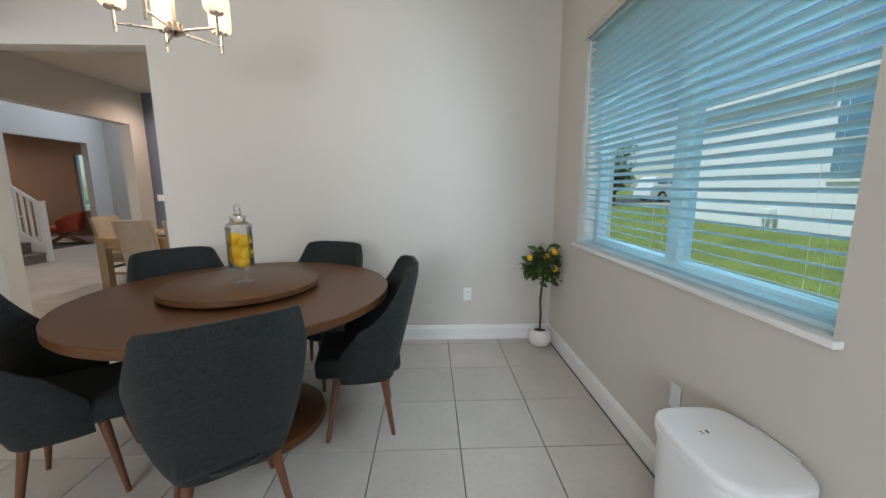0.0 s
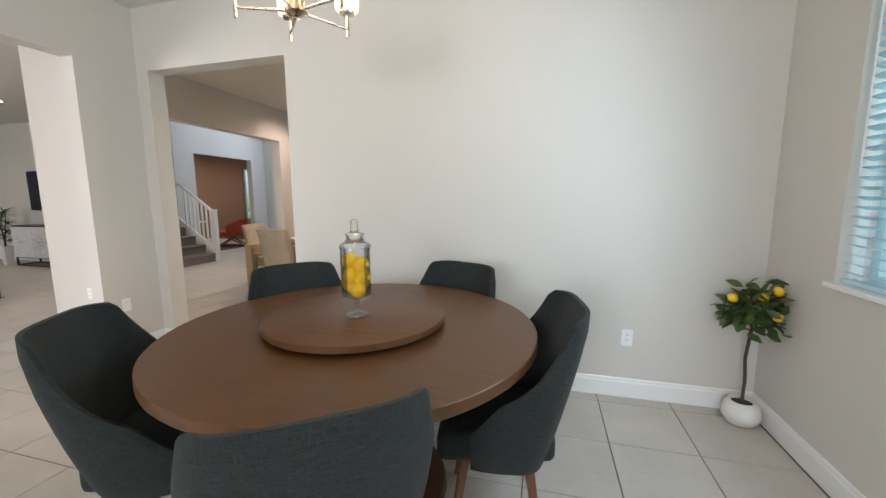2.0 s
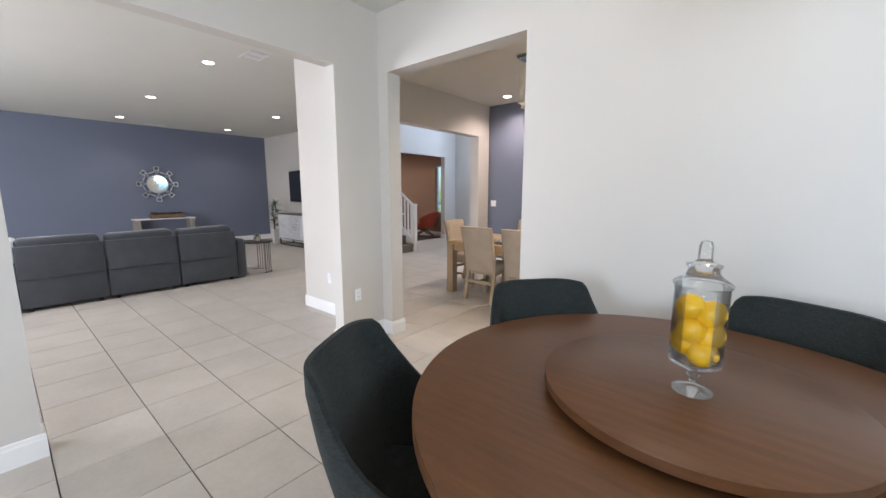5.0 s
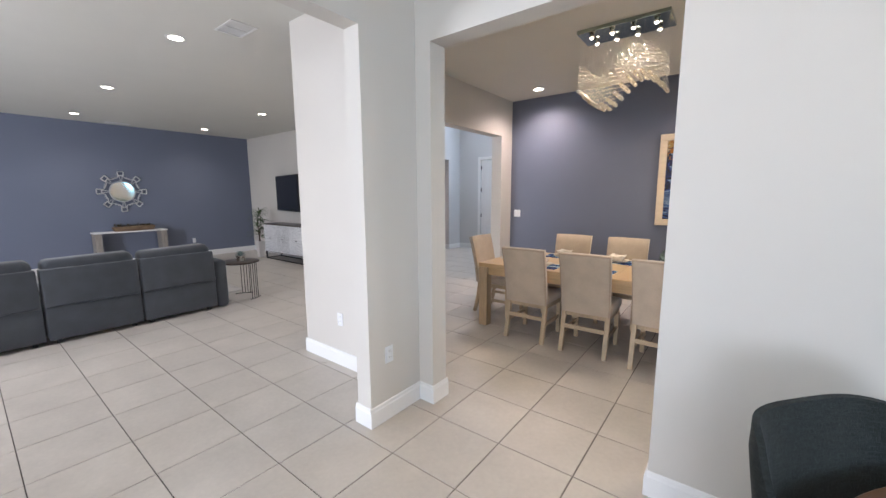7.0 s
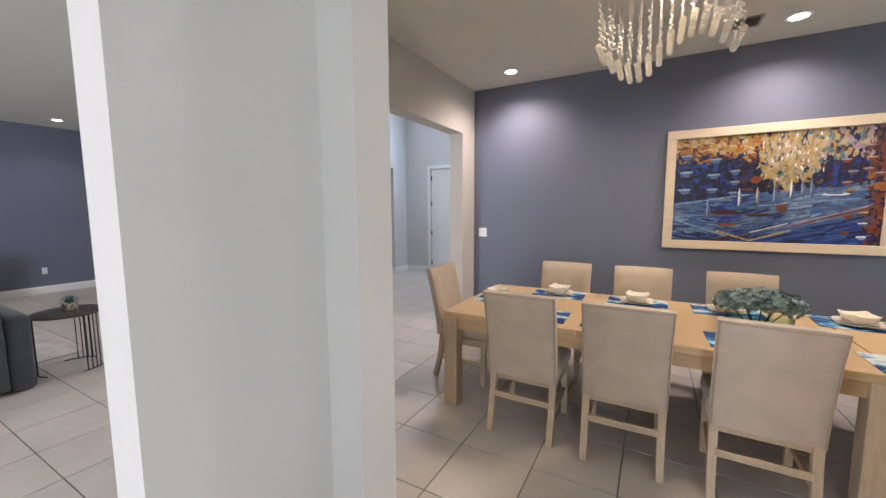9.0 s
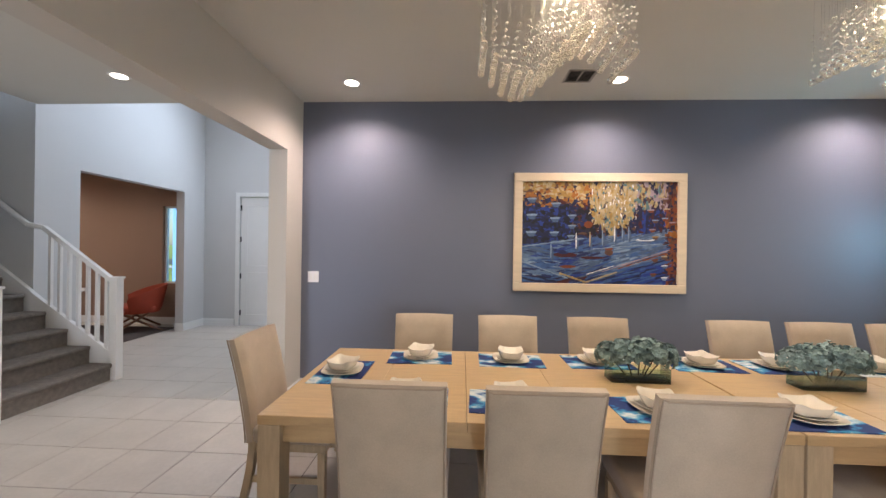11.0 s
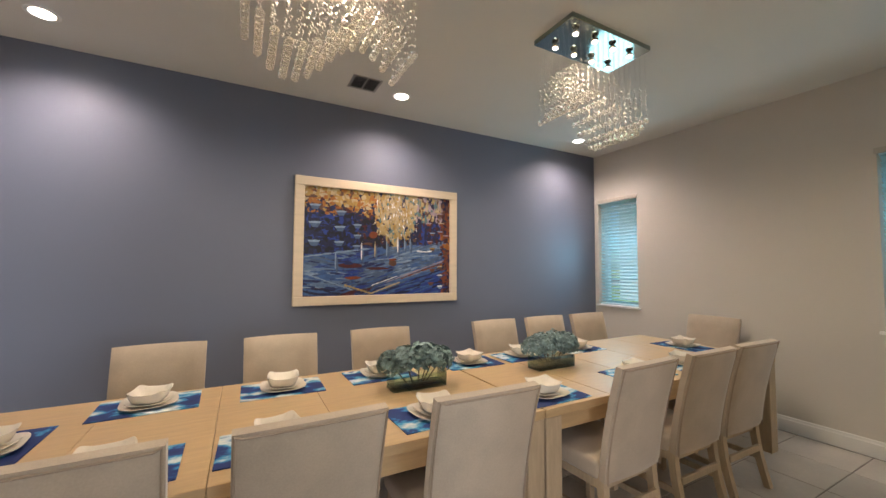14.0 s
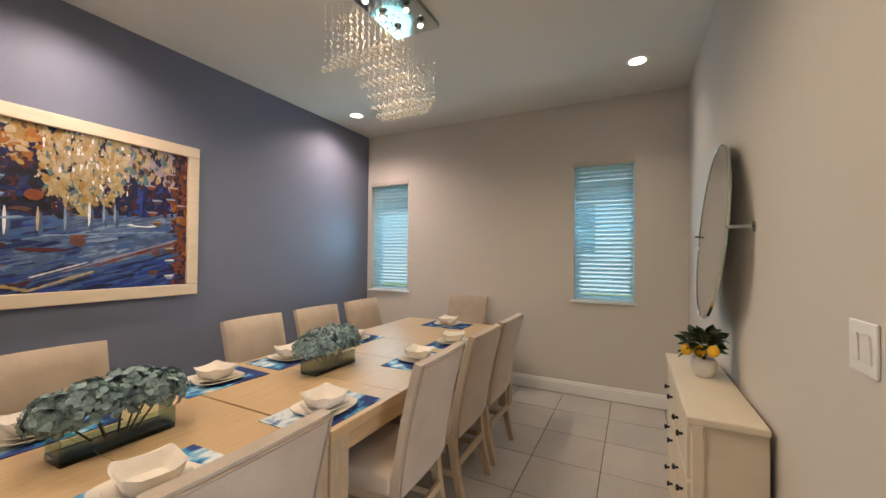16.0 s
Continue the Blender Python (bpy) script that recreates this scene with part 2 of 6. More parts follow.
SLAT.node_tree.links.new(tl.outputs[0], mx.inputs[2])
SLAT.node_tree.links.new(mx.outputs[0], SLAT.node_tree.nodes["Material Output"].inputs[0])
BULB = glow("lamp_lens", (1.0, 0.86, 0.70), 14)
SHADE_GLOW = glow("frosted_shade", (1.0, 0.72, 0.46), 1.5)


# ---- mesh helpers ----
def link(name, bm, material, parent=None, label="", smooth=False, loc=None, mats=None):
    me = bpy.data.meshes.new(name)
    bmesh.ops.recalc_face_normals(bm, faces=bm.faces)
    bm.to_mesh(me)
    bm.free()
    for mm in (mats or [material]):
        me.materials.append(mm)
    if smooth:
        me.polygons.foreach_set("use_smooth", [True] * len(me.polygons))
        me.set_sharp_from_angle(angle=radians(40))
    ob = new(name, me)
    if loc:
        ob.location = loc
    if parent:
        ob.parent = parent
    if label:
        ob["label"] = label
    return ob


def part(name, bm, material, parent, label="", smooth=False):
    return link(name, bm, material, parent, label, smooth)


def thing(name, label, category, loc=(0, 0, 0), rz=0.0, group=""):
    ob = new(name)
    ob.empty_display_size = 0.1
    ob.matrix_world = pose(*loc, 0, 0, rz)
    return tagged(ob, label, category, group)


def box(bm, x0, x1, y0, y1, z0, z1, bevel=0.0, seg=2, m=None, mi=0):
    r = bmesh.ops.create_cube(bm, size=1)
    vs = r["verts"]
    bmesh.ops.scale(bm, vec=(x1 - x0, y1 - y0, z1 - z0), verts=vs)
    bmesh.ops.translate(bm, vec=((x0 + x1) / 2, (y0 + y1) / 2, (z0 + z1) / 2), verts=vs)
    if bevel:
        es = list({e for v in vs for e in v.link_edges})
        r = bmesh.ops.bevel(bm, geom=es, offset=bevel, segments=seg, affect="EDGES", profile=0.5)
        vs = list({v for f in r["faces"] for v in f.verts} | {v for v in vs if v.is_valid})
    if m is not None:
        bmesh.ops.transform(bm, matrix=m, verts=vs)
    if mi:
        for f in {f for v in vs for f in v.link_faces}:
            f.material_index = mi
    return vs


def boxed(x0, x1, y0, y1, z0, z1, bevel=0.0, seg=2, m=None):
    bm = bmesh.new()
    box(bm, x0, x1, y0, y1, z0, z1, bevel, seg, m)
    return bm


def lathe(bm, profile, seg=32, m=None, cap=True):
    """A turned body from (radius, height) pairs, bottom to top."""
    rings = []
    for r, z in profile:
        if r < 1e-5:
            rings.append([bm.verts.new((0, 0, z))])
        else:
            rings.append([bm.verts.new((r * math.cos(2 * math.pi * i / seg), r * math.sin(2 * math.pi * i / seg), z)) for i in range(seg)])
    for a, b in zip(rings, rings[1:]):
        for i in range(seg):
            j = (i + 1) % seg
            if len(a) == 1 and len(b) == 1:
                continue
            if len(a) == 1:
                bm.faces.new((a[0], b[i], b[j]))
            elif len(b) == 1:
                bm.faces.new((a[i], a[j], b[0]))
            else:
                bm.faces.new((a[i], a[j], b[j], b[i]))
    if cap:
        for ring in (rings[0], rings[-1]):
            if len(ring) > 1:
                bm.faces.new(ring)
    vs = [v for r in rings for v in r]
    if m is not None:
        bmesh.ops.transform(bm, matrix=m, verts=vs)
    return vs


def turned(profile, seg=32, m=None, cap=True):
    bm = bmesh.new()
    lathe(bm, profile, seg, m, cap)
    return bm


def rod(bm, a, b, r0, r1=None, seg=10, square=False):
    a, b = Vector(a), Vector(b)
    r1 = r0 if r1 is None else r1
    d = b - a
    q = d.to_track_quat("Z", "Y").to_matrix().to_4x4()
    m = Matrix.Translation(a) @ q @ (Matrix.Rotation(radians(45), 4, "Z") if square else Matrix.Identity(4))
    return lathe(bm, [(r0, 0), (r1, d.length)], 4 if square else seg, m)


def tube(bm, pts, r, seg=6):
    """One continuous round cord through the points."""
    pts = [Vector(p) for p in pts]
    rings = []
    for i, p in enumerate(pts):
        d = (pts[min(i + 1, len(pts) - 1)] - pts[max(i - 1, 0)]).normalized()
        u = d.cross(Vector((0, 1, 0.3))).normalized()
        v = d.cross(u)
        rings.append([bm.verts.new(p + (u * math.cos(a) + v * math.sin(a)) * r) for a in (2 * math.pi * k / seg for k in range(seg))])
    for a, b in zip(rings, rings[1:]):
        for k in range(seg):
            bm.faces.new((a[k], a[(k + 1) % seg], b[(k + 1) % seg], b[k]))
    bm.faces.new(rings[0][::-1])
    bm.faces.new(rings[-1])
    return bm


def wall(name, axis, p0, p1, a0, a1, z0, z1, holes=(), material=None, mats=None, side=None):
    """A wall between p0 and p1 across the axis ('x': stands at x), along a0..a1, with holes (a0, a1, z0, z1) right through it.
    side: (0 or 1, index): the face at p0 or p1 that has a second paint."""
    aa = sorted({a0, a1, *[h[0] for h in holes], *[h[1] for h in holes]})
    zz = sorted({z0, z1, *[h[2] for h in holes], *[h[3] for h in holes]})
    def solid(i, j):
        if not (0 <= i < len(aa) - 1 and 0 <= j < len(zz) - 1):
            return False
        a, z = (aa[i] + aa[i + 1]) / 2, (zz[j] + zz[j + 1]) / 2
        return not any(h[0] < a < h[1] and h[2] < z < h[3] for h in holes)
    bm = bmesh.new()
    cache = {}
    def v(p, a, z):
        key = (p, a, z)
        if key not in cache:
            cache[key] = bm.verts.new((p, a, z) if axis == "x" else (a, p, z))
        return cache[key]
    for i in range(len(aa) - 1):
        for j in range(len(zz) - 1):
            if not solid(i, j):
                continue
            A, B, C, D = aa[i], aa[i + 1], zz[j], zz[j + 1]
            for s, p in enumerate((p0, p1)):
                f = bm.faces.new((v(p, A, C), v(p, B, C), v(p, B, D), v(p, A, D)))
                if side and side[0] == s:
                    f.material_index = side[1]
            if not solid(i - 1, j): bm.faces.new((v(p0, A, C), v(p1, A, C), v(p1, A, D), v(p0, A, D)))
            if not solid(i + 1, j): bm.faces.new((v(p0, B, C), v(p1, B, C), v(p1, B, D), v(p0, B, D)))
            if not solid(i, j - 1): bm.faces.new((v(p0, A, C), v(p1, A, C), v(p1, B, C), v(p0, B, C)))
            if not solid(i, j + 1): bm.faces.new((v(p0, A, D), v(p1, A, D), v(p1, B, D), v(p0, B, D)))
    return tagged(link(name, bm, material, mats=mats), kind="structure")


def structure(name, bm, material, label=""):
    return tagged(link(name, bm, material), label=label, kind="structure")


def bentbox(bm, fn, nu=10, nv=8, thick=0.03):
    """A padded sheet: fn(u, v) gives the middle point and its normal, u and v from 0 to 1; edges are rounded off."""
    front, back = [], []
    for j in range(nv + 1):
        fr, bk = [], []
        for i in range(nu + 1):
            u, w = i / nu, j / nv
            p, n = fn(u, w)
            edge = min(u, 1 - u, w, 1 - w)
            t = thick * (0.45 + 0.55 * min(1.0, edge / 0.08)) / 2
            fr.append(bm.verts.new(p + n * t))
            bk.append(bm.verts.new(p - n * t))
        front.append(fr)
        back.append(bk)
    for j in range(nv):
        for i in range(nu):
            bm.faces.new((front[j][i], front[j][i + 1], front[j + 1][i + 1], front[j + 1][i]))
            bm.faces.new((back[j][i], back[j + 1][i], back[j + 1][i + 1], back[j][i + 1]))
    for i in range(nu):
        bm.faces.new((front[0][i], back[0][i], back[0][i + 1], front[0][i + 1]))
        bm.faces.new((front[nv][i], front[nv][i + 1], back[nv][i + 1], back[nv][i]))
    for j in range(nv):
        bm.faces.new((front[j][0], front[j + 1][0], back[j + 1][0], back[j][0]))
        bm.faces.new((front[j][nu], back[j][nu], back[j + 1][nu], front[j + 1][nu]))

# ---- walls, ceilings, openings ----
WIN_NOOK, WIN_S, WIN_N = (1.075, 2.90, 0.98, 2.44), (4.06, 4.63, 0.985, 2.42), (6.685, 7.27, 0.975, 2.41)
wall("wall_east", "x", EAST, EAST + 0.25, SOUTH - 0.2, DIN_N + 0.2, -0.05, CEIL + 0.1, [WIN_NOOK, WIN_S, WIN_N], WALL)
wall("wall_nook_north", "y", NOOK_N0, NOOK_N1, A_X0, EAST, -0.05, CEIL + 0.1, [(-3.84, -2.425, -0.05, 2.52)], WALL)
wall("wall_between_nook_and_living", "x", A_X0, A_X1, SOUTH, NOOK_N0, -0.05, CEIL + 0.1, [(1.02, 2.97, -0.05, 2.50)], WALL)
wall("wall_living_north_stub", "y", NOOK_N0 - 0.01, NOOK_N1, DIN_W0, A_X0, -0.05, CEIL + 0.1, [], WALL)
wall("wall_dining_west", "x", DIN_W0, DIN_W1, NOOK_N1, DIN_N, -0.05, CEIL + 0.1, [(4.0, 6.98, -0.05, 2.46)], WALL)
wall("wall_dining_north", "y", DIN_N, DIN_N + 0.15, DIN_W0, EAST, -0.05, CEIL + 0.1, [], ACCENT)
wall("wall_living_west", "x", LIV_W - 0.15, LIV_W, SOUTH, TV_Y1, -0.05, CEIL + 0.1, [], ACCENT)
wall("wall_living_north", "y", TV_Y0, TV_Y1, LIV_W, -9.30, -0.05, UPPER, [], WALL)
wall("wall_stair_south", "y", 6.30, 6.42, -9.30, -8.00, -0.05, UPPER, [], WALL)
wall("wall_stair_jog", "x", -9.42, -9.30, 6.30, TV_Y0, -0.05, UPPER, [], WALL)
wall("wall_south", "y", SOUTH - 0.2, SOUTH, LIV_W, EAST, -0.05, CEIL + 0.1, [(-10.9, -6.3, 0.0, 2.44), (-2.8, -0.2, 0.95, 2.44)], WALL)
wall("wall_hall_north", "y", DOOR_Y, DOOR_Y + 0.15, -8.65, DIN_W1, -0.05, UPPER, [(-7.80, -6.86, -0.05, 2.46), (-8.15, -6.15, 4.45, 5.3)], WALL_HALL)
wall("wall_hall_west", "x", HALL_W - 0.15, HALL_W, 7.53, DOOR_Y, -0.05, UPPER, [(8.05, 9.88, -0.05, 2.47)], WALL_HALL)
wall("wall_hall_east", "x", DIN_W0, DIN_W1, DIN_N + 0.15, DOOR_Y, -0.05, UPPER, [], WALL_HALL)
wall("wall_hall_upper_east", "x", DIN_W0, DIN_W1, 7.345, DIN_N + 0.15, CEIL + 0.1, UPPER, [], WALL_HALL)
wall("wall_stair_north", "y", 7.53, 7.67, -13.1, -8.65, -0.05, UPPER, [], WALL_HALL)
# unseen opening high in this wall, added to go with the stair fill lamp
wall("wall_stair_end", "x", -13.1, -12.95, TV_Y1, 7.53, -0.05, UPPER, [(6.8, 7.4, 3.6, 5.0)], WALL_HALL)
wall("wall_hall_upper_south", "y", 7.345, 7.43, -8.25, DIN_W0, CEIL + 0.1, UPPER, [], WALL_HALL)
wall("wall_den_west", "x", -12.35, -12.2, 7.67, 10.55, -0.05, CEIL, [], BROWN)
wall("wall_den_north", "y", 10.40, 10.55, -12.2, -8.65, -0.05, CEIL, [(-9.33, -9.06, 0.78, 2.27)], BROWN)
wall("wall_den_south", "y", 7.67, 7.69, -12.2, -8.65, -0.05, CEIL, [], BROWN)
structure("ceiling_nook", boxed(A_X1, EAST, SOUTH, NOOK_N0, CEIL, CEIL + 0.09), CEILING)
structure("ceiling_dining", boxed(DIN_W1, EAST, NOOK_N1, DIN_N, CEIL, CEIL + 0.09), CEILING)
structure("ceiling_living", boxed(LIV_W, A_X0, SOUTH, NOOK_N0 - 0.01, CEIL, CEIL + 0.09), CEILING)
structure("ceiling_living_north", boxed(LIV_W, DIN_W0, NOOK_N0 - 0.01, 6.30, CEIL, CEIL + 0.09), CEILING)
structure("ceiling_living_corner", boxed(LIV_W, -9.42, 6.30, TV_Y0, CEIL, CEIL + 0.09), CEILING)
structure("ceiling_hall", boxed(-8.25, DIN_W0, 6.30, 7.34, CEIL, CEIL + 0.09), CEILING)
structure("ceiling_upper", boxed(-13.1, DIN_W1, TV_Y1, DOOR_Y, UPPER, UPPER + 0.1), CEILING)
structure("ceiling_den", boxed(-12.2, -8.65, 7.69, 10.4, CEIL, CEIL + 0.08), CEILING)
# unseen flat slab added over the ceilings to keep sun and sky out
structure("roof", boxed(-13.6, 1.5, SOUTH - 0.5, 7.3, CEIL + 0.3, CEIL + 0.4), CEILING)


def baseboards():
    h, d = 0.135, 0.015
    def run(x0, y0, x1, y1, nx, ny):
        bm = bmesh.new()
        prof = [(0, 0), (d, 0), (d, h - 0.03), (d * 0.72, h - 0.022), (d * 0.6, h - 0.006), (d * 0.25, h), (0, h)]
        ends = []
        for (x, y) in ((x0, y0), (x1, y1)):
            ends.append([bm.verts.new((x + nx * p, y + ny * p, z)) for p, z in prof])
        n = len(prof)
        for i in range(n):
            j = (i + 1) % n
            bm.faces.new((ends[0][i], ends[0][j], ends[1][j], ends[1][i]))
        bm.faces.new(ends[0])
        bm.faces.new(ends[1])
        structure("baseboard", bm, TRIM)
    run(-2.425, NOOK_N0, EAST, NOOK_N0, 0, -1)
    run(EAST, SOUTH, EAST, NOOK_N0 - d, -1, 0)
    run(EAST, NOOK_N1 + d, EAST, DIN_N - d, -1, 0)
    run(-2.425, NOOK_N1, EAST, NOOK_N1, 0, 1)
    run(DIN_W1, DIN_N, EAST, DIN_N, 0, -1)
    run(-2.425, NOOK_N0 - d, -2.425, NOOK_N1 + d, -1, 0)
    run(-3.84, NOOK_N0 - d, -3.84, NOOK_N1 + d, 1, 0)
    run(A_X1 + d, NOOK_N0, -3.84, NOOK_N0, 0, -1)
    run(A_X1, 2.97 - d, A_X1, NOOK_N0, 1, 0)
    run(A_X0 - d, 2.97, A_X1, 2.97, 0, -1)
    run(A_X0, 2.97, A_X0, NOOK_N0 - 0.01 - d, -1, 0)
    run(DIN_W0, NOOK_N0 - 0.01, A_X0, NOOK_N0 - 0.01, 0, -1)
    run(DIN_W0, NOOK_N0 - 0.01 - d, DIN_W0, 4.0, -1, 0)
    run(A_X1, SOUTH, A_X1, 1.02 + d, 1, 0)
    run(A_X0, 1.02, A_X1, 1.02, 0, 1)
    run(A_X0, SOUTH, A_X0, 1.02 + d, -1, 0)
    run(DIN_W1, 6.98 - d, DIN_W1, DIN_N - d, 1, 0)
    run(DIN_W0, 6.98, DIN_W1, 6.98, 0, -1)
    run(DIN_W1, NOOK_N1, DIN_W1, 4.0 + d, 1, 0)
    run(DIN_W0, 4.0, DIN_W1, 4.0, 0, 1)
    run(DIN_W1, NOOK_N1, -3.84, NOOK_N1, 0, 1)
    run(LIV_W, SOUTH, LIV_W, TV_Y0, 1, 0)
    run(LIV_W, TV_Y0, -9.42, TV_Y0, 0, -1)
    run(-9.42, 6.30, -8.0, 6.30, 0, -1)
    run(HALL_W, 9.88 - d, HALL_W, DOOR_Y, 1, 0)
    run(HALL_W, 7.53, HALL_W, 8.05 + d, 1, 0)
    run(HALL_W - 0.15, 9.88, HALL_W, 9.88, 0, -1)
    run(HALL_W, DOOR_Y, -7.90, DOOR_Y, 0, -1)
    run(-6.76, DOOR_Y, DIN_W0, DOOR_Y, 0, -1)
    run(DIN_W0, 6.98 - d, DIN_W0, DOOR_Y, -1, 0)
    run(-12.2, 7.69, -12.2, 10.4, 1, 0)
    run(-12.2, 10.4, -8.65, 10.4, 0, -1)


baseboards()

# ---- breakfast nook ----
TC = Vector((-1.215, 2.243, 0))


def round_table():
    t = thing("round_dining_table", "round walnut-brown dining table on a pedestal in the breakfast nook", "table", TC)
    r, h = 0.808, 0.82
    part("tabletop", turned([(r - 0.03, h - 0.045), (r - 0.003, h - 0.044), (r, h - 0.040), (r, h - 0.003), (r - 0.003, h)], 96), WALNUT, t, smooth=True)
    part("apron", turned([(0.40, h - 0.11), (0.40, h - 0.046)], 48), WALNUT, t, smooth=True)
    part("pedestal", turned([(0.17, 0.10), (0.15, 0.14), (0.12, 0.30), (0.12, 0.50), (0.16, 0.66), (0.22, 0.709)], 40), WALNUT, t, smooth=True)
    part("pedestal_base", turned([(0.40, 0.0), (0.41, 0.015), (0.40, 0.05), (0.30, 0.075), (0.18, 0.10)], 56), WALNUT, t, smooth=True)


round_table()


def lazy_susan():
    t = thing("lazy_susan", "round walnut-brown turntable on the dining table", "lazy susan", (TC.x, TC.y, 0.82))
    part("turntable_plate", turned([(0.385, 0.019), (0.400, 0.020), (0.403, 0.023), (0.403, 0.048), (0.400, 0.050)], 80), WALNUT, t, smooth=True)
    part("bearing_ring", turned([(0.22, 0.0), (0.22, 0.019)], 40), BLACK, t, smooth=True)


lazy_susan()


def shell_chair():
    t = thing("upholstered_shell_chair", "charcoal woven fabric dining chair with wooden legs at the round table", "chair", group="chairs round the nook table")
    def zt(a):
        k = abs(a)
        if k < 52: return 0.968 - 0.015 * (k / 52) ** 2
        s = min(1, (k - 52) / 68)
        return 0.953 - 0.45 * (s ** 0.8)
    def shell(u, w):
        a = (u * 2 - 1) * 120
        top, bot = zt(a), 0.325
        z = bot + (top - bot) * w
        f = max(0, z - 0.345) / 0.61
        wd, dp = 0.195 + 0.097 * math.sin(min(1, f * 1.25) * 1.571) ** 0.8 - 0.012 * max(0, f - 0.7) / 0.3, 0.16 + 0.15 * f
        s, c = math.sin(radians(a)), math.cos(radians(a))
        e = 0.56
        x = wd * math.copysign(abs(s) ** e, s)
        y = -dp * math.copysign(abs(c) ** e, c) if c > 0 else 0.235 * abs(c) ** 0.9
        return Vector((x, y, z)), Vector((s, -c, 0.15)).normalized()
    bm = bmesh.new()
    bentbox(bm, shell, 36, 10, 0.036)
    part("backrest", bm, FABRIC_DARK, t, smooth=True)
    bm = bmesh.new()
    box(bm, -0.222, 0.222, -0.20, 0.26, 0.37, 0.49, 0.035, 4)
    for v in bm.verts:
        if v.co.y < -0.05: v.co.x *= 0.86
    part("seat", bm, FABRIC_DARK, t, smooth=True)
    bm = bmesh.new()
    lathe(bm, [(0.15, 0.325), (0.19, 0.345), (0.205, 0.369)], 32)
    part("seat_base", bm, FABRIC_DARK, t, smooth=True)
    for sx, sy in ((-1, -1), (1, -1), (-1, 1), (1, 1)):
        bm = bmesh.new()
        rod(bm, (sx * 0.20, -0.15 if sy < 0 else 0.21, 0.0), (sx * 0.145, -0.10 if sy < 0 else 0.15, 0.35), 0.011, 0.022, 16)
        part("leg", bm, LEG_WOOD, t, smooth=True)
    return t


first = None
for cx, cy, ang in ((-0.81, 1.315, -54), (-0.24, 2.315, 9), (-0.88, 3.13, 68), (-1.99, 2.82, 139.5), (-2.115, 1.63, 211)):
    n = Vector((math.cos(radians(ang)), math.sin(radians(ang))))
    m = pose(cx - 0.315 * n.x, cy - 0.315 * n.y, 0, 0, 0, ang + 90)
    if first is None:
        first = shell_chair()
        first.matrix_world = m
    else:
        copy_thing(first, m)


def lemon_mesh(seed, r=0.037):
    bm = bmesh.new()
    lathe(bm, [(0.0, -1.14), (0.14, -1.10), (0.32, -1.03), (0.62, -0.84), (0.9, -0.45), (1.0, 0.0), (0.9, 0.45), (0.62, 0.84), (0.32, 1.04), (0.14, 1.14), (0.0, 1.17)], 20)
    bmesh.ops.scale(bm, vec=(r, r, r), verts=bm.verts)
    rnd = random.Random(seed)
    for v in bm.verts:
        v.co *= 1 + 0.02 * rnd.uniform(-1, 1)
    return bm


def lemon_jar():
    x, y, z = -1.20, 2.215, 0.87
    t = thing("glass_apothecary_jar", "clear glass footed jar holding lemons on the turntable", "jar", (x, y, z))
    prof = [(0.0, 0.002), (0.062, 0.0005), (0.062, 0.004), (0.03, 0.014), (0.012, 0.024), (0.012, 0.040), (0.022, 0.046), (0.012, 0.052), (0.014, 0.058), (0.05, 0.068), (0.078, 0.082), (0.080, 0.095), (0.080, 0.285), (0.085, 0.29),
            (0.082, 0.292), (0.077, 0.285), (0.077, 0.097), (0.074, 0.088), (0.045, 0.075), (0.0, 0.072)]
    prof = [(0.82 * r, 1.06 * h) for r, h in prof]
    part("jar_body", turned(prof, 40, cap=False), GLASS, t, smooth=True)
    lid = [(0.087, 0.293), (0.087, 0.297), (0.076, 0.304), (0.060, 0.312), (0.048, 0.322), (0.044, 0.336), (0.052, 0.341), (0.052, 0.346), (0.030, 0.351), (0.021, 0.358), (0.021, 0.392), (0.016, 0.404), (0.0, 0.409)]
    part("lid", turned([(0.82 * r, 1.06 * h) for r, h in [(0.083, 0.2932)] + lid], 40, cap=False), GLASS, t, "clear glass lid with a knob", smooth=True)
    spots = [(0.020, -0.020, 0.116, 84, 65), (-0.034, 0.004, 0.134, 70, 20), (0.010, 0.036, 0.140, 80, 100), (0.034, 0.002, 0.164, 50, 150), (-0.016, -0.022, 0.176, 65, 40),
             (-0.020, 0.030, 0.196, 75, 200), (0.032, -0.004, 0.222, 35, 80), (-0.026, -0.010, 0.236, 78, 40)]
    base = None
    for i, (dx, dy, dz, tilt, turn) in enumerate(spots):
        m = pose(x + 0.84 * dx, y + 0.84 * dy, z + 1.04 * dz, tilt, 0, turn)
        if base is None:
            base = tagged(link("lemon", lemon_mesh(3), LEMON, smooth=True), "yellow lemon in the glass jar", "lemon", "lemons in the jar")
            base.matrix_world = m
        else:
            copy_thing(base, m)


lemon_jar()


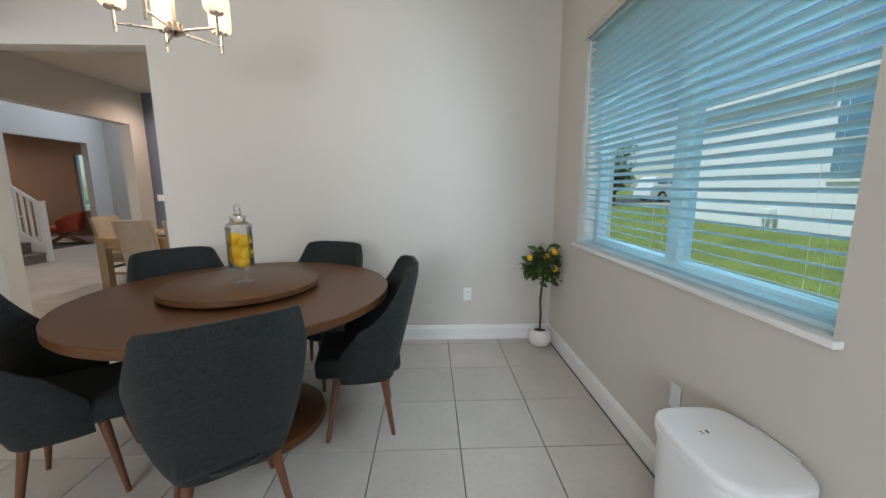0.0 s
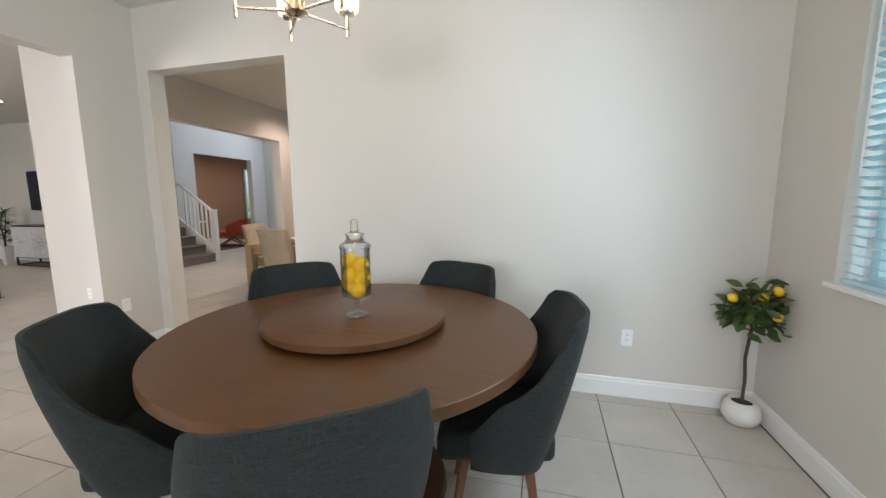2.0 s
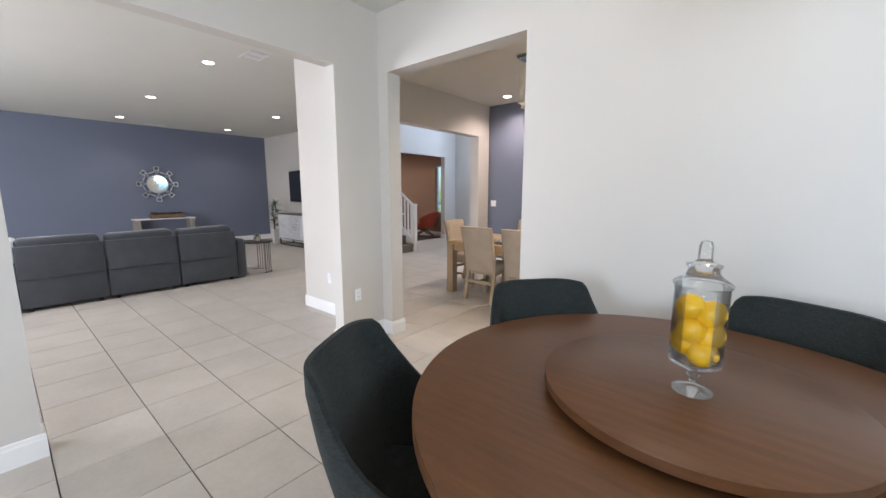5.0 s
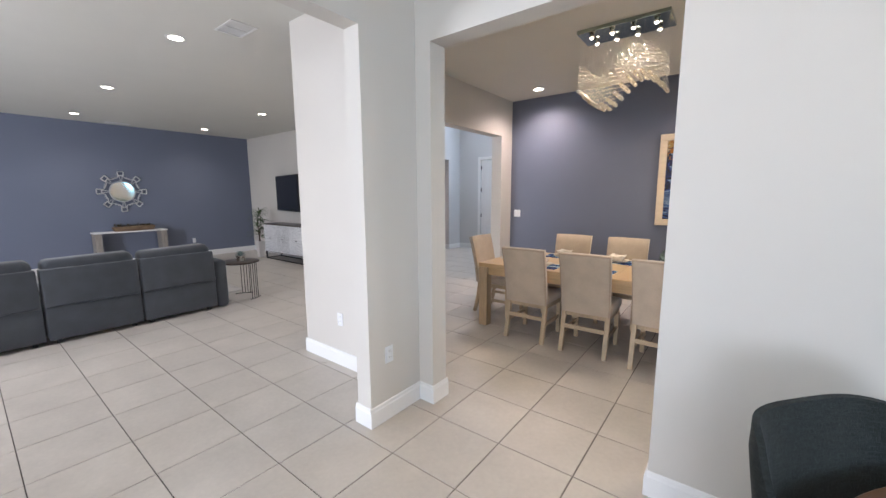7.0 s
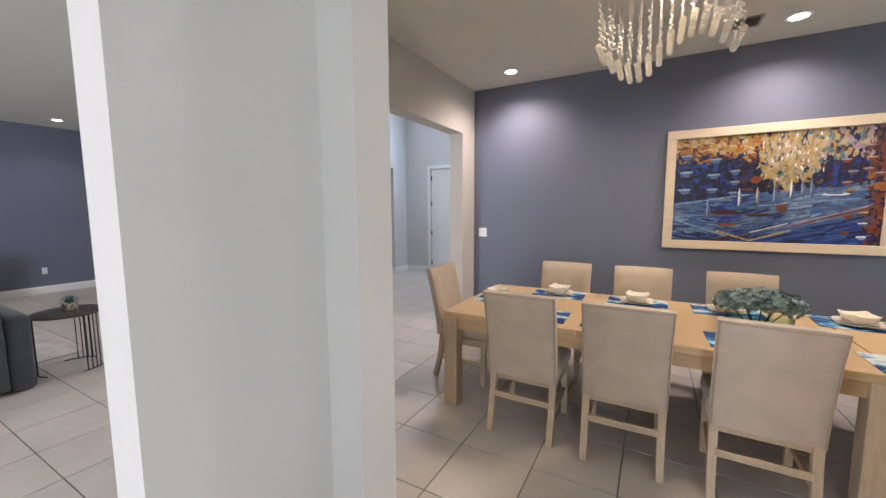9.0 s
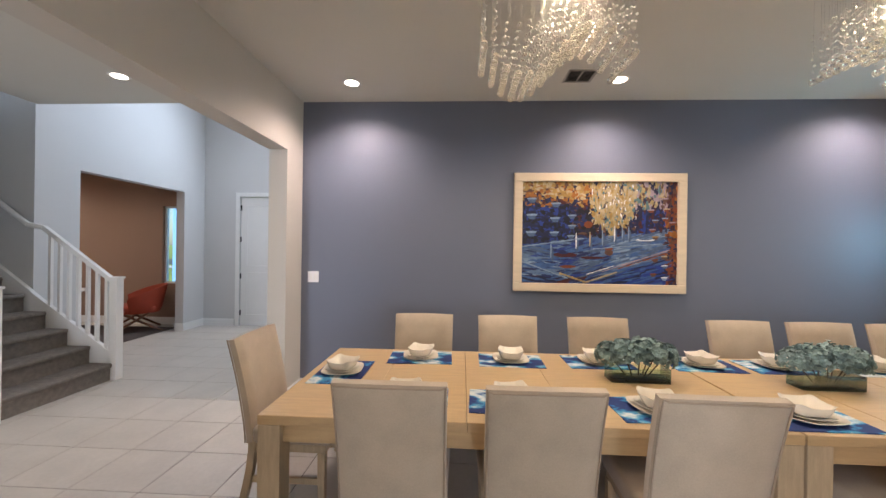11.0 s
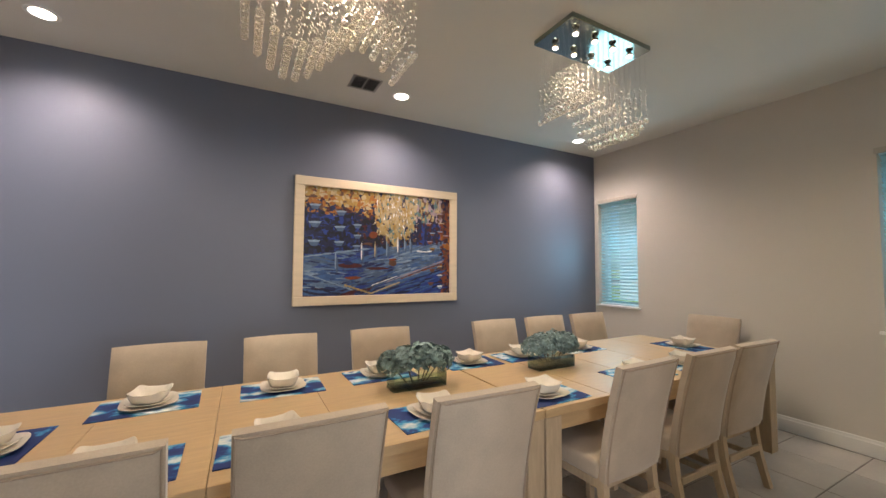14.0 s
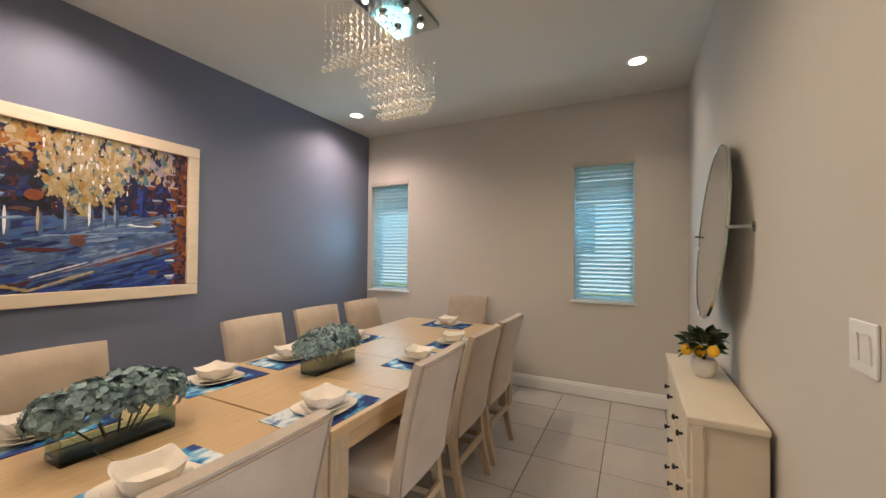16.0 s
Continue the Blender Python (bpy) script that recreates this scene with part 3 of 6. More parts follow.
def arm_chandelier():
    hub = Vector((-1.385, 2.15, 2.135))
    t = thing("five_arm_chandelier", "brushed nickel chandelier with five frosted glass shades above the round table", "chandelier", hub)
    part("hub", turned([(0.0, -0.022), (0.012, -0.02), (0.026, -0.012), (0.045, -0.004), (0.045, 0.008), (0.034, 0.012), (0.034, 0.038), (0.0, 0.040)], 28), NICKEL, t, smooth=True)
    part("stem", turned([(0.009, 0.04), (0.009, CEIL - hub.z - 0.025)], 14), NICKEL, t, smooth=True)
    part("canopy", turned([(0.065, CEIL - hub.z), (0.065, CEIL - hub.z - 0.012), (0.045, CEIL - hub.z - 0.025), (0.0, CEIL - hub.z - 0.026)], 28), NICKEL, t, smooth=True)
    for i in range(5):
        a = radians(204 + 72 * i)
        c, s = math.cos(a), math.sin(a)
        R = 0.232
        bm = bmesh.new()
        rod(bm, (0.03 * c, 0.03 * s, 0.004), (R * c, R * s, 0.004), 0.006, None, 10)
        part("arm", bm, NICKEL, t, smooth=True)
        bm = bmesh.new()
        rod(bm, (R * c, R * s, -0.035), (R * c, R * s, 0.06), 0.0075, None, 12)
        part("candle_post", bm, NICKEL, t, smooth=True)
        part("cup", turned([(0.008, 0.058), (0.030, 0.064), (0.034, 0.07), (0.034, 0.074)], 24, Matrix.Translation((R * c, R * s, 0))), NICKEL, t, smooth=True)
        part("shade", turned([(0.040, 0.075), (0.050, 0.082), (0.052, 0.10), (0.052, 0.235), (0.049, 0.235), (0.049, 0.10), (0.038, 0.079)], 32, Matrix.Translation((R * c, R * s, 0)), cap=False), SHADE_GLOW, t, "frosted white glass shade", smooth=True)


arm_chandelier()
lamp("chandelier_glow", "POINT", pose(-1.385, 2.15, 2.33), 14, WARM, radius=0.22)


def wall_plate(kind, x, y, z, rz, label):
    """A small plate on a wall, its face towards local -y."""
    t = thing(kind, label, kind.replace("_", " "), (x, y, z), rz)
    w = 0.115 if kind == "double_light_switch" else 0.072
    part("cover_plate", boxed(-w / 2, w / 2, -0.007, 0, -0.058, 0.058, 0.003, 2), PLASTIC, t)
    if kind == "outlet":
        for dz in (-0.02, 0.02):
            part("socket_face", boxed(-0.017, 0.017, -0.010, -0.0065, dz - 0.014, dz + 0.014, 0.004, 2), TRIM, t)
            bm = bmesh.new()
            for dx in (-0.006, 0.006):
                box(bm, dx - 0.001, dx + 0.001, -0.0105, -0.0095, dz - 0.003, dz + 0.006)
            part("slot", bm, BLACK, t)
    elif "switch" in kind:
        for dx in ((-0.025, 0.025) if w > 0.1 else (0,)):
            part("rocker", boxed(dx - 0.016, dx + 0.016, -0.011, -0.0065, -0.032, 0.032, 0.003, 2, Matrix.Rotation(radians(3), 4, "X")), TRIM, t)
    return t


wall_plate("outlet", 0.179, NOOK_N0, 0.43, 0, "white duplex outlet on the greige wall beside the lemon tree")
wall_plate("outlet", A_X1, 3.14, 0.46, 90, "white duplex outlet on the column between nook and living room")
wall_plate("outlet", -4.90, NOOK_N0 - 0.01, 0.43, 0, "white outlet on the living room wall stub")
wall_plate("blank_plate", EAST, 1.66, 0.46, -90, "white cover plate below the nook window")
wall_plate("double_light_switch", -5.13, DIN_N, 1.21, 0, "white two-gang switch on the slate blue dining wall")
wall_plate("double_light_switch", -2.04, NOOK_N1, 1.245, 180, "white two-gang switch on the dining wall beside the round mirror")
wall_plate("outlet", LIV_W, 5.05, 0.42, 90, "white outlet on the slate blue living room wall")


def leaf_verts(bm, origin, direction, length, width, curl=0.25, normal=(0, 0, 1)):
    d = Vector(direction).normalized()
    s = d.cross(Vector(normal))
    if s.length < 0.1:
        s = d.cross(Vector((1, 0, 0)))
    s.normalize()
    n = s.cross(d)
    o = Vector(origin)
    rows = []
    for k, (w, c) in enumerate(((0.12, 0), (0.8, 0.03), (1.0, 0.0), (0.62, -0.10), (0.03, -0.28))):
        u = k / 4
        mid = o + d * length * u + n * curl * length * c
        rows.append((bm.verts.new(mid - s * width * w / 2 + n * width * 0.12), bm.verts.new(mid), bm.verts.new(mid + s * width * w / 2 + n * width * 0.12)))
    for a, b in zip(rows, rows[1:]):
        bm.faces.new((a[0], a[1], b[1], b[0]))
        bm.faces.new((a[1], a[2], b[2], b[1]))


def lemon_tree():
    x, y = 0.81, 3.29
    t = thing("potted_lemon_tree", "small potted lemon tree beside the nook window", "plant", (x, y, 0))
    part("pot", turned([(0.05, 0.0), (0.075, 0.01), (0.098, 0.045), (0.102, 0.08), (0.092, 0.12), (0.072, 0.145), (0.064, 0.15), (0.060, 0.148), (0.064, 0.135), (0.0, 0.13)], 36, cap=True), WHITE_POT, t, "round white ceramic pot", smooth=True)
    part("soil", turned([(0.0, 0.131), (0.066, 0.133), (0.0, 0.142)], 20), SOIL, t, smooth=True)
    rnd = random.Random(11)
    bm = bmesh.new()
    pts = [Vector((0, 0, 0.13)), Vector((0.004, -0.002, 0.27)), Vector((-0.004, 0.004, 0.42)), Vector((0.008, -0.005, 0.59)), Vector((0.022, -0.015, 0.71))]
    for a, b in zip(pts, pts[1:]):
        rod(bm, a, b, 0.0095, 0.009, 10)
    part("trunk", bm, BARK, t, smooth=True)
    bm, tips = bmesh.new(), []
    for i in range(11):
        a, e = 0.57 * i + rnd.uniform(-0.2, 0.2), rnd.uniform(0.15, 1.2)
        L = rnd.uniform(0.12, 0.24) * (0.62 if math.cos(a) > 0.5 or math.sin(a) > 0.3 else 1.0)
        o = pts[3].lerp(pts[4], rnd.random())
        tip = o + Vector((math.cos(a) * math.cos(e), math.sin(a) * math.cos(e), math.sin(e) * 1.1)) * L
        rod(bm, o, tip, 0.005, 0.0025, 6)
        tips += [o.lerp(tip, k) for k in (0.45, 0.75, 1.0)]
    part("branches", bm, BARK, t, smooth=True)
    shared = []
    for k in range(4):
        b2 = bmesh.new()
        leaf_verts(b2, (0, 0, 0), (1, 0, 0), 0.070 + 0.010 * k, 0.040 + 0.005 * k, 0.2 + 0.15 * k)
        me = bpy.data.meshes.new("leaf")
        b2.to_mesh(me)
        b2.free()
        me.materials.append(LEAF)
        me.polygons.foreach_set("use_smooth", [True] * len(me.polygons))
        shared.append(me)
    for i in range(230):
        p = rnd.choice(tips) + Vector((rnd.gauss(0, 0.030), rnd.gauss(0, 0.030), 0.02 + rnd.gauss(0, 0.030)))
        p.x, p.y = min(p.x, 0.10), min(p.y, 0.11)
        ob = new("leaf", shared[i % 4])
        ob.parent = t
        out = math.degrees(math.atan2(p.y, p.x))
        ob.matrix_basis = pose(p.x, p.y, min(p.z, 1.05), rnd.uniform(-50, 50), rnd.uniform(-65, 40), out + rnd.uniform(-70, 70))
    lm = lemon_mesh(5, 0.026)
    me = bpy.data.meshes.new("lemon")
    lm.to_mesh(me)
    lm.free()
    me.materials.append(LEMON)
    me.polygons.foreach_set("use_smooth", [True] * len(me.polygons))
    for dx, dy, dz in ((0.07, -0.10, 0.86), (0.01, -0.09, 0.82), (0.07, -0.12, 0.72), (-0.12, -0.04, 0.80)):
        ob = new("lemon", me)
        ob.parent = t
        ob.matrix_basis = pose(dx, dy, dz, rnd.uniform(-30, 30), rnd.uniform(-30, 30), 0)


lemon_tree()


def trash_bin():
    t = thing("trash_bin", "white plastic step trash bin with a flat lid against the wall", "bin", (0.765, 1.165, 0))
    def outline(s, z, bm):
        vs = []
        for i in range(40):
            a = 2 * math.pi * i / 40
            c, q = math.cos(a), math.sin(a)
            vs.append(bm.verts.new((0.15 * s * math.copysign(abs(c) ** 0.55, c), 0.20 * s * math.copysign(abs(q) ** 0.55, q), z)))
        return vs
    def stack(levels):
        bm = bmesh.new()
        rings = [outline(s, z, bm) for s, z in levels]
        for a, b in zip(rings, rings[1:]):
            for i in range(40):
                bm.faces.new((a[i], a[(i + 1) % 40], b[(i + 1) % 40], b[i]))
        bm.faces.new(rings[0])
        bm.faces.new(rings[-1])
        return bm
    part("bin_body", stack([(0.84, 0.0), (0.86, 0.01), (0.96, 0.53), (0.97, 0.55)]), PLASTIC, t, smooth=True)
    part("rim", stack([(1.0, 0.551), (1.01, 0.555), (1.01, 0.573), (0.99, 0.576)]), PLASTIC, t, smooth=True)
    lid = part("lid", stack([(1.0, 0.578), (1.01, 0.583), (1.0, 0.596), (0.96, 0.603), (0.9, 0.605)]), PLASTIC, t, smooth=True)
    part("hinge", boxed(0.153, 0.162, -0.08, 0.08, 0.55, 0.60, 0.003), PLASTIC, t)
    bm = bmesh.new()
    lathe(bm, [(0.0, 0.6055), (0.028, 0.6055), (0.028, 0.6062), (0.0, 0.6062)], 28, Matrix.Translation((-0.035, 0.05, 0)))
    part("sticker", bm, TRIM, lid)
    bm = bmesh.new()
    for k, w in enumerate((0.014, 0.010)):
        box(bm, -0.053, -0.053 + w, 0.040 + k * 0.009, 0.043 + k * 0.009, 0.6062, 0.6066)
    box(bm, -0.031, -0.023, 0.042, 0.056, 0.6062, 0.6066)
    part("print", bm, BLACK, lid)


trash_bin()


# ---- windows and blinds ----
def window(kind, w, cols, label, blind_label, tilt=9):
    y0, y1, z0, z1 = w
    t = tagged(thing(kind, label, "", (EAST + 0.13, 0, 0)), kind="structure")
    f = 0.045
    bm = bmesh.new()
    box(bm, 0, 0.07, y0, y0 + f, z0, z1)
    box(bm, 0, 0.07, y1 - f, y1, z0, z1)
    box(bm, 0, 0.07, y0 + f, y1 - f, z0, z0 + f)
    box(bm, 0, 0.07, y0 + f, y1 - f, z1 - f, z1)
    part("window_frame", bm, SLAT, t)
    step = (y1 - y0) / cols
    for c in range(1, cols):
        part("mullion", boxed(-0.002, 0.072, y0 + c * step - 0.045, y0 + c * step + 0.045, z0 + f, z1 - f), SLAT, t)
    for c in range(cols):
        a, b = y0 + c * step + (f if c == 0 else 0.045), y0 + (c + 1) * step - (f if c == cols - 1 else 0.045)
        p = part("pane", boxed(0.03, 0.036, a, b, z0 + f, z1 - f), PANE, t)
        p.visible_shadow = False
    part("window_sill", boxed(-0.16, 0.0, y0 - 0.03, y1 + 0.03, z0 - 0.022, z0 + 0.002, 0.005), TRIM, t)
    tb = thing("window_blind", blind_label, "window blind", (EAST + 0.045, 0, 0))
    part("headrail", boxed(-0.03, 0.03, y0 + 0.006, y1 - 0.006, z1 - 0.055, z1 - 0.004, 0.004), SLAT, tb)
    part("valance", boxed(-0.062, -0.052, y0 - 0.012, y1 + 0.012, z1 - 0.045, z1 + 0.004, 0.003), VALANCE, tb)
    part("bottom_rail", boxed(-0.026, 0.026, y0 + 0.01, y1 - 0.01, z0 + 0.006, z0 + 0.026, 0.004), SLAT, tb)
    base = bmesh.new()
    L = (y1 - y0) / 2 - 0.012
    rows = []
    for k in range(5):
        x = -0.024 + 0.012 * k
        zc = 0.003 * (1 - (x / 0.024) ** 2)
        rows.append([base.verts.new((x, s, zc + h)) for s in (-L, L) for h in (0, 0.0022)])
    for a, b in zip(rows, rows[1:]):
        base.faces.new((a[0], a[2], b[2], b[0]))
        base.faces.new((a[1], b[1], b[3], a[3]))
        base.faces.new((a[0], b[0], b[1], a[1]))
        base.faces.new((a[2], a[3], b[3], b[2]))
    base.faces.new((rows[0][0], rows[0][1], rows[0][3], rows[0][2]))
    base.faces.new((rows[-1][0], rows[-1][2], rows[-1][3], rows[-1][1]))
    me = bpy.data.meshes.new("slat")
    bmesh.ops.recalc_face_normals(base, faces=base.faces)
    base.to_mesh(me)
    base.free()
    me.materials.append(SLAT)
    z = z0 + 0.05
    while z < z1 - 0.07:
        ob = new("slat", me)
        ob.parent = tb
        ob.matrix_basis = pose(0, (y0 + y1) / 2, z, 0, tilt, 0)
        z += 0.0435
    for yy in ((y0 + 0.12, (y0 + y1) / 2, y1 - 0.12) if cols > 1 else (y0 + 0.08, y1 - 0.08)):
        bm = bmesh.new()
        for xx in (-0.027, 0.027):
            rod(bm, (xx, yy, z0 + 0.02), (xx, yy, z1 - 0.05), 0.0006, None, 5)
        part("ladder_cord", bm, TRIM, tb)
    if cols > 1:
        bm = bmesh.new()
        rod(bm, (-0.05, y1 - 0.07, z1 - 0.08), (-0.05, y1 - 0.07, z0 + 0.5), 0.004, None, 8)
        part("tilt_wand", bm, TRIM, tb)


window("window_nook", WIN_NOOK, 2, "white two-pane slider window in the breakfast nook", "white horizontal slat blind over the nook window", 19)
window("window_dining", WIN_S, 1, "narrow white single-hung window in the dining room", "white horizontal slat blind over the narrow dining window", 36)
window("window_dining_corner", WIN_N, 1, "narrow white single-hung window beside the slate blue wall", "white horizontal slat blind over the narrow corner window", 36)

# ---- dining room ----
TX0, TJ0, TJ1, TX1, TY0, TY1, TH = -4.50, -2.088, -2.079, 0.40, 5.12, 6.30, 0.746


def oak_table(x0, x1, label):
    t = thing("oak_dining_table", label, "table", ((x0 + x1) / 2, (TY0 + TY1) / 2, 0))
    hx, hy = (x1 - x0) / 2, (TY1 - TY0) / 2
    n = 5
    for i in range(n):
        a, b = -hx + 2 * hx * i / n, -hx + 2 * hx * (i + 1) / n
        part("tabletop_board", boxed(a + 0.0008, b - 0.0008, -hy, hy, TH - 0.045, TH, 0.003), OAK, t)
    for s in (-1, 1):
        part("apron", boxed(-hx + 0.10, hx - 0.10, s * (hy - 0.045) - 0.012, s * (hy - 0.045) + 0.012, TH - 0.135, TH - 0.046), OAK, t)
        part("end_apron", boxed(s * (hx - 0.045) - 0.012, s * (hx - 0.045) + 0.012, -hy + 0.10, hy - 0.10, TH - 0.135, TH - 0.046), OAK, t)
        for q in (-1, 1):
            cx, cy = s * (hx - 0.055), q * (hy - 0.055)
            part("leg", boxed(cx - 0.053, cx + 0.053, cy - 0.053, cy + 0.053, 0, TH - 0.046, 0.004), OAK_LEG, t)


oak_table(TX0, TJ0, "light oak plank dining table nearer the hall")
oak_table(TJ1, TX1, "light oak plank dining table nearer the windows")


def suede_chair():
    t = thing("suede_dining_chair", "beige microsuede high-back dining chair with pale wooden legs", "chair", group="chairs round the oak tables")
    def back(u, w):
        z = 0.405 + 0.582 * w
        y = -0.215 - 0.11 * w ** 1.5
        wd = 0.226 + 0.006 * w
        x = (u * 2 - 1) * wd
        y += 0.014 * (1 - (u * 2 - 1) ** 2) * -1
        return Vector((x, y, z + 0.004 * (1 - (2 * u - 1) ** 2) * w)), Vector((0, -1, -0.2)).normalized()
    bm = bmesh.new()
    bentbox(bm, back, 14, 12, 0.076)
    part("backrest", bm, SUEDE, t, smooth=True)
    bm = bmesh.new()
    pts = []
    for k in range(25):
        w = k / 24
        p, n = back(0.015, w)
        pts.append(p + n * 0.028)
    for k in range(1, 24):
        p, n = back(k / 24 * 0.97 + 0.015, 0.985)
        pts.append(p + n * 0.028)
    for k in range(25):
        p, n = back(0.985, 1 - k / 24)
        pts.append(p + n * 0.028)
    tube(bm, pts, 0.004)
    part("piping", bm, PIPING, t, smooth=True)
    part("seat", boxed(-0.232, 0.232, -0.20, 0.25, 0.40, 0.495, 0.025, 3), SUEDE, t, smooth=True)
    bm = bmesh.new()
    box(bm, -0.215, 0.215, -0.205, 0.225, 0.355, 0.399, 0.002)
    part("seat_frame", bm, OAK_LEG, t)
    for s in (-1, 1):
        bm = bmesh.new()
        rod(bm, (s * 0.20, 0.20, 0), (s * 0.20, 0.20, 0.36), 0.026, 0.030, 4, True)
        part("leg", bm, OAK_LEG, t)
        bm = bmesh.new()
        pr = None
        for k in range(6):
            w = k / 5
            p = Vector((s * 0.203, -0.275 + 0.075 * math.sin(w * 1.57), 0.44 * w))
            if pr is not None:
                rod(bm, pr, p, 0.026 + 0.003 * w, 0.0266 + 0.003 * w, 4, True)
            pr = p
        part("leg", bm, OAK_LEG, t)
        part("side_stretcher", boxed(s * 0.20 - 0.010, s * 0.20 + 0.010, -0.21, 0.19, 0.17, 0.205, 0.003), OAK_LEG, t)
    part("rear_stretcher", boxed(-0.19, 0.19, -0.245, -0.225, 0.235, 0.275, 0.003), OAK_LEG, t)
    return t


NX = (-3.86, -3.195, -2.49, -1.40, -0.80, -0.20)
SX = (-3.85, -3.24, -2.595, -1.64, -1.03, -0.50)
cm = [pose(x, 4.87 + 0.325 + (0.05, 0.035, 0, 0, 0, 0)[i], 0, 0, 0, (0, 1, -1, 2, 0, -1)[i]) for i, x in enumerate(SX)]
cm += [pose(x, 6.50 - 0.325, 0, 0, 0, 180 + (1, 0, -1, 1, 0, 0)[i]) for i, x in enumerate(NX)]
cm += [pose(-4.87 + 0.325, 5.74, 0, 0, 0, -90), pose(0.75 - 0.325, 5.74, 0, 0, 0, 90)]
chair = suede_chair()
chair.matrix_world = cm[0]
for m in cm[1:]:
    copy_thing(chair, m)


def art_nodes(name, stops, scale=6.0, distortion=1.5, stretch=(1, 1, 1), seed=0.0, rough=0.7, per_object=0.0):
    """Brushed abstract paint: strokes of a few colours over one another."""
    m = bpy.data.materials.new(name)
    m.use_nodes = True
    t = m.node_tree
    b = t.nodes["Principled BSDF"]
    b.inputs["Roughness"].default_value = rough
    co, mp, n = t.nodes.new("ShaderNodeTexCoord"), t.nodes.new("ShaderNodeMapping"), t.nodes.new("ShaderNodeTexNoise")
    mp.inputs["Scale"].default_value, mp.inputs["Location"].default_value = stretch, (seed, seed, seed)
    n.inputs["Scale"].default_value, n.inputs["Detail"].default_value, n.inputs["Distortion"].default_value = scale, 6, distortion
    r = t.nodes.new("ShaderNodeValToRGB")
    el = r.color_ramp.elements
    el[0].position, el[0].color = stops[0][0], (*stops[0][1], 1)
    el[1].position, el[1].color = stops[-1][0], (*stops[-1][1], 1)
    for p, c in stops[1:-1]:
        e = el.new(p)
        e.color = (*c, 1)
    if per_object:
        oi, sh = t.nodes.new("ShaderNodeObjectInfo"), t.nodes.new("ShaderNodeMath")
        sh.operation, sh.inputs[1].default_value = "MULTIPLY", per_object
        t.links.new(oi.outputs["Random"], sh.inputs[0])
        t.links.new(sh.outputs[0], mp.inputs["Location"])
    t.links.new(co.outputs["Object"], mp.inputs[0])
    t.links.new(mp.outputs[0], n.inputs["Vector"])
    t.links.new(n.outputs[0], r.inputs[0])
    t.links.new(r.outputs[0], b.inputs["Base Color"])
    return m


MAT_BLUE = art_nodes("placemat_print", [(0.30, (0.006, 0.018, 0.10)), (0.46, (0.008, 0.030, 0.15)), (0.485, (0.02, 0.15, 0.36)), (0.52, (0.05, 0.28, 0.48)), (0.56, (0.35, 0.50, 0.58)), (0.60, (0.66, 0.68, 0.66)), (0.66, (0.40, 0.52, 0.60)), (0.72, (0.02, 0.08, 0.24))], 6.0, 0.15, (1, 1.5, 1), rough=0.8, per_object=40.0)


def placemat():
    bm = boxed(-0.22, 0.22, -0.15, 0.15, 0, 0.004, 0.001, 1)
    return tagged(link("placemat", bm, MAT_BLUE), "blue and white abstract printed placemat on the oak table", "placemat", "placemats")


def squircle(size, z, bm, n=32, e=0.55, lift=0.0):
    vs = []
    for i in range(n):
        a = 2 * math.pi * i / n
        c, s = math.cos(a), math.sin(a)
        corner = abs(math.sin(2 * a)) ** 2
        vs.append(bm.verts.new((size * math.copysign(abs(c) ** e, c), size * math.copysign(abs(s) ** e, s), z + lift * corner)))
    return vs


def dish(levels, e=0.55):
    bm = bmesh.new()
    rings = [squircle(s, z, bm, 32, e, l) for s, z, l in levels]
    for a, b in zip(rings, rings[1:]):
        for i in range(32):
            bm.faces.new((a[i], a[(i + 1) % 32], b[(i + 1) % 32], b[i]))
    bm.faces.new(rings[0])
    bm.faces.new(rings[-1])
    return bm


def crockery():
    d = tagged(link("dinner_plate", dish([(0.07, 0, 0), (0.105, 0.010, 0), (0.122, 0.016, 0.004), (0.122, 0.019, 0.004), (0.10, 0.013, 0), (0.068, 0.006, 0)]), CERAMIC, smooth=True), "cream square-rimmed dinner plate on a placemat", "plate", "dinner plates")
    s = tagged(link("side_plate", dish([(0.05, 0, 0), (0.078, 0.009, 0), (0.092, 0.014, 0.004), (0.092, 0.017, 0.004), (0.074, 0.012, 0), (0.05, 0.006, 0)]), CERAMIC, smooth=True), "cream square side plate stacked on a dinner plate", "plate", "side plates")
    b = tagged(link("bowl", dish([(0.046, 0, 0), (0.066, 0.010, 0), (0.077, 0.032, 0.004), (0.084, 0.052, 0.013), (0.087, 0.053, 0.013), (0.081, 0.050, 0.012), (0.071, 0.030, 0.003), (0.052, 0.011, 0)], 0.48), CERAMIC, smooth=True), "cream square flared bowl stacked on the plates", "bowl", "bowls")
    return d, s, b


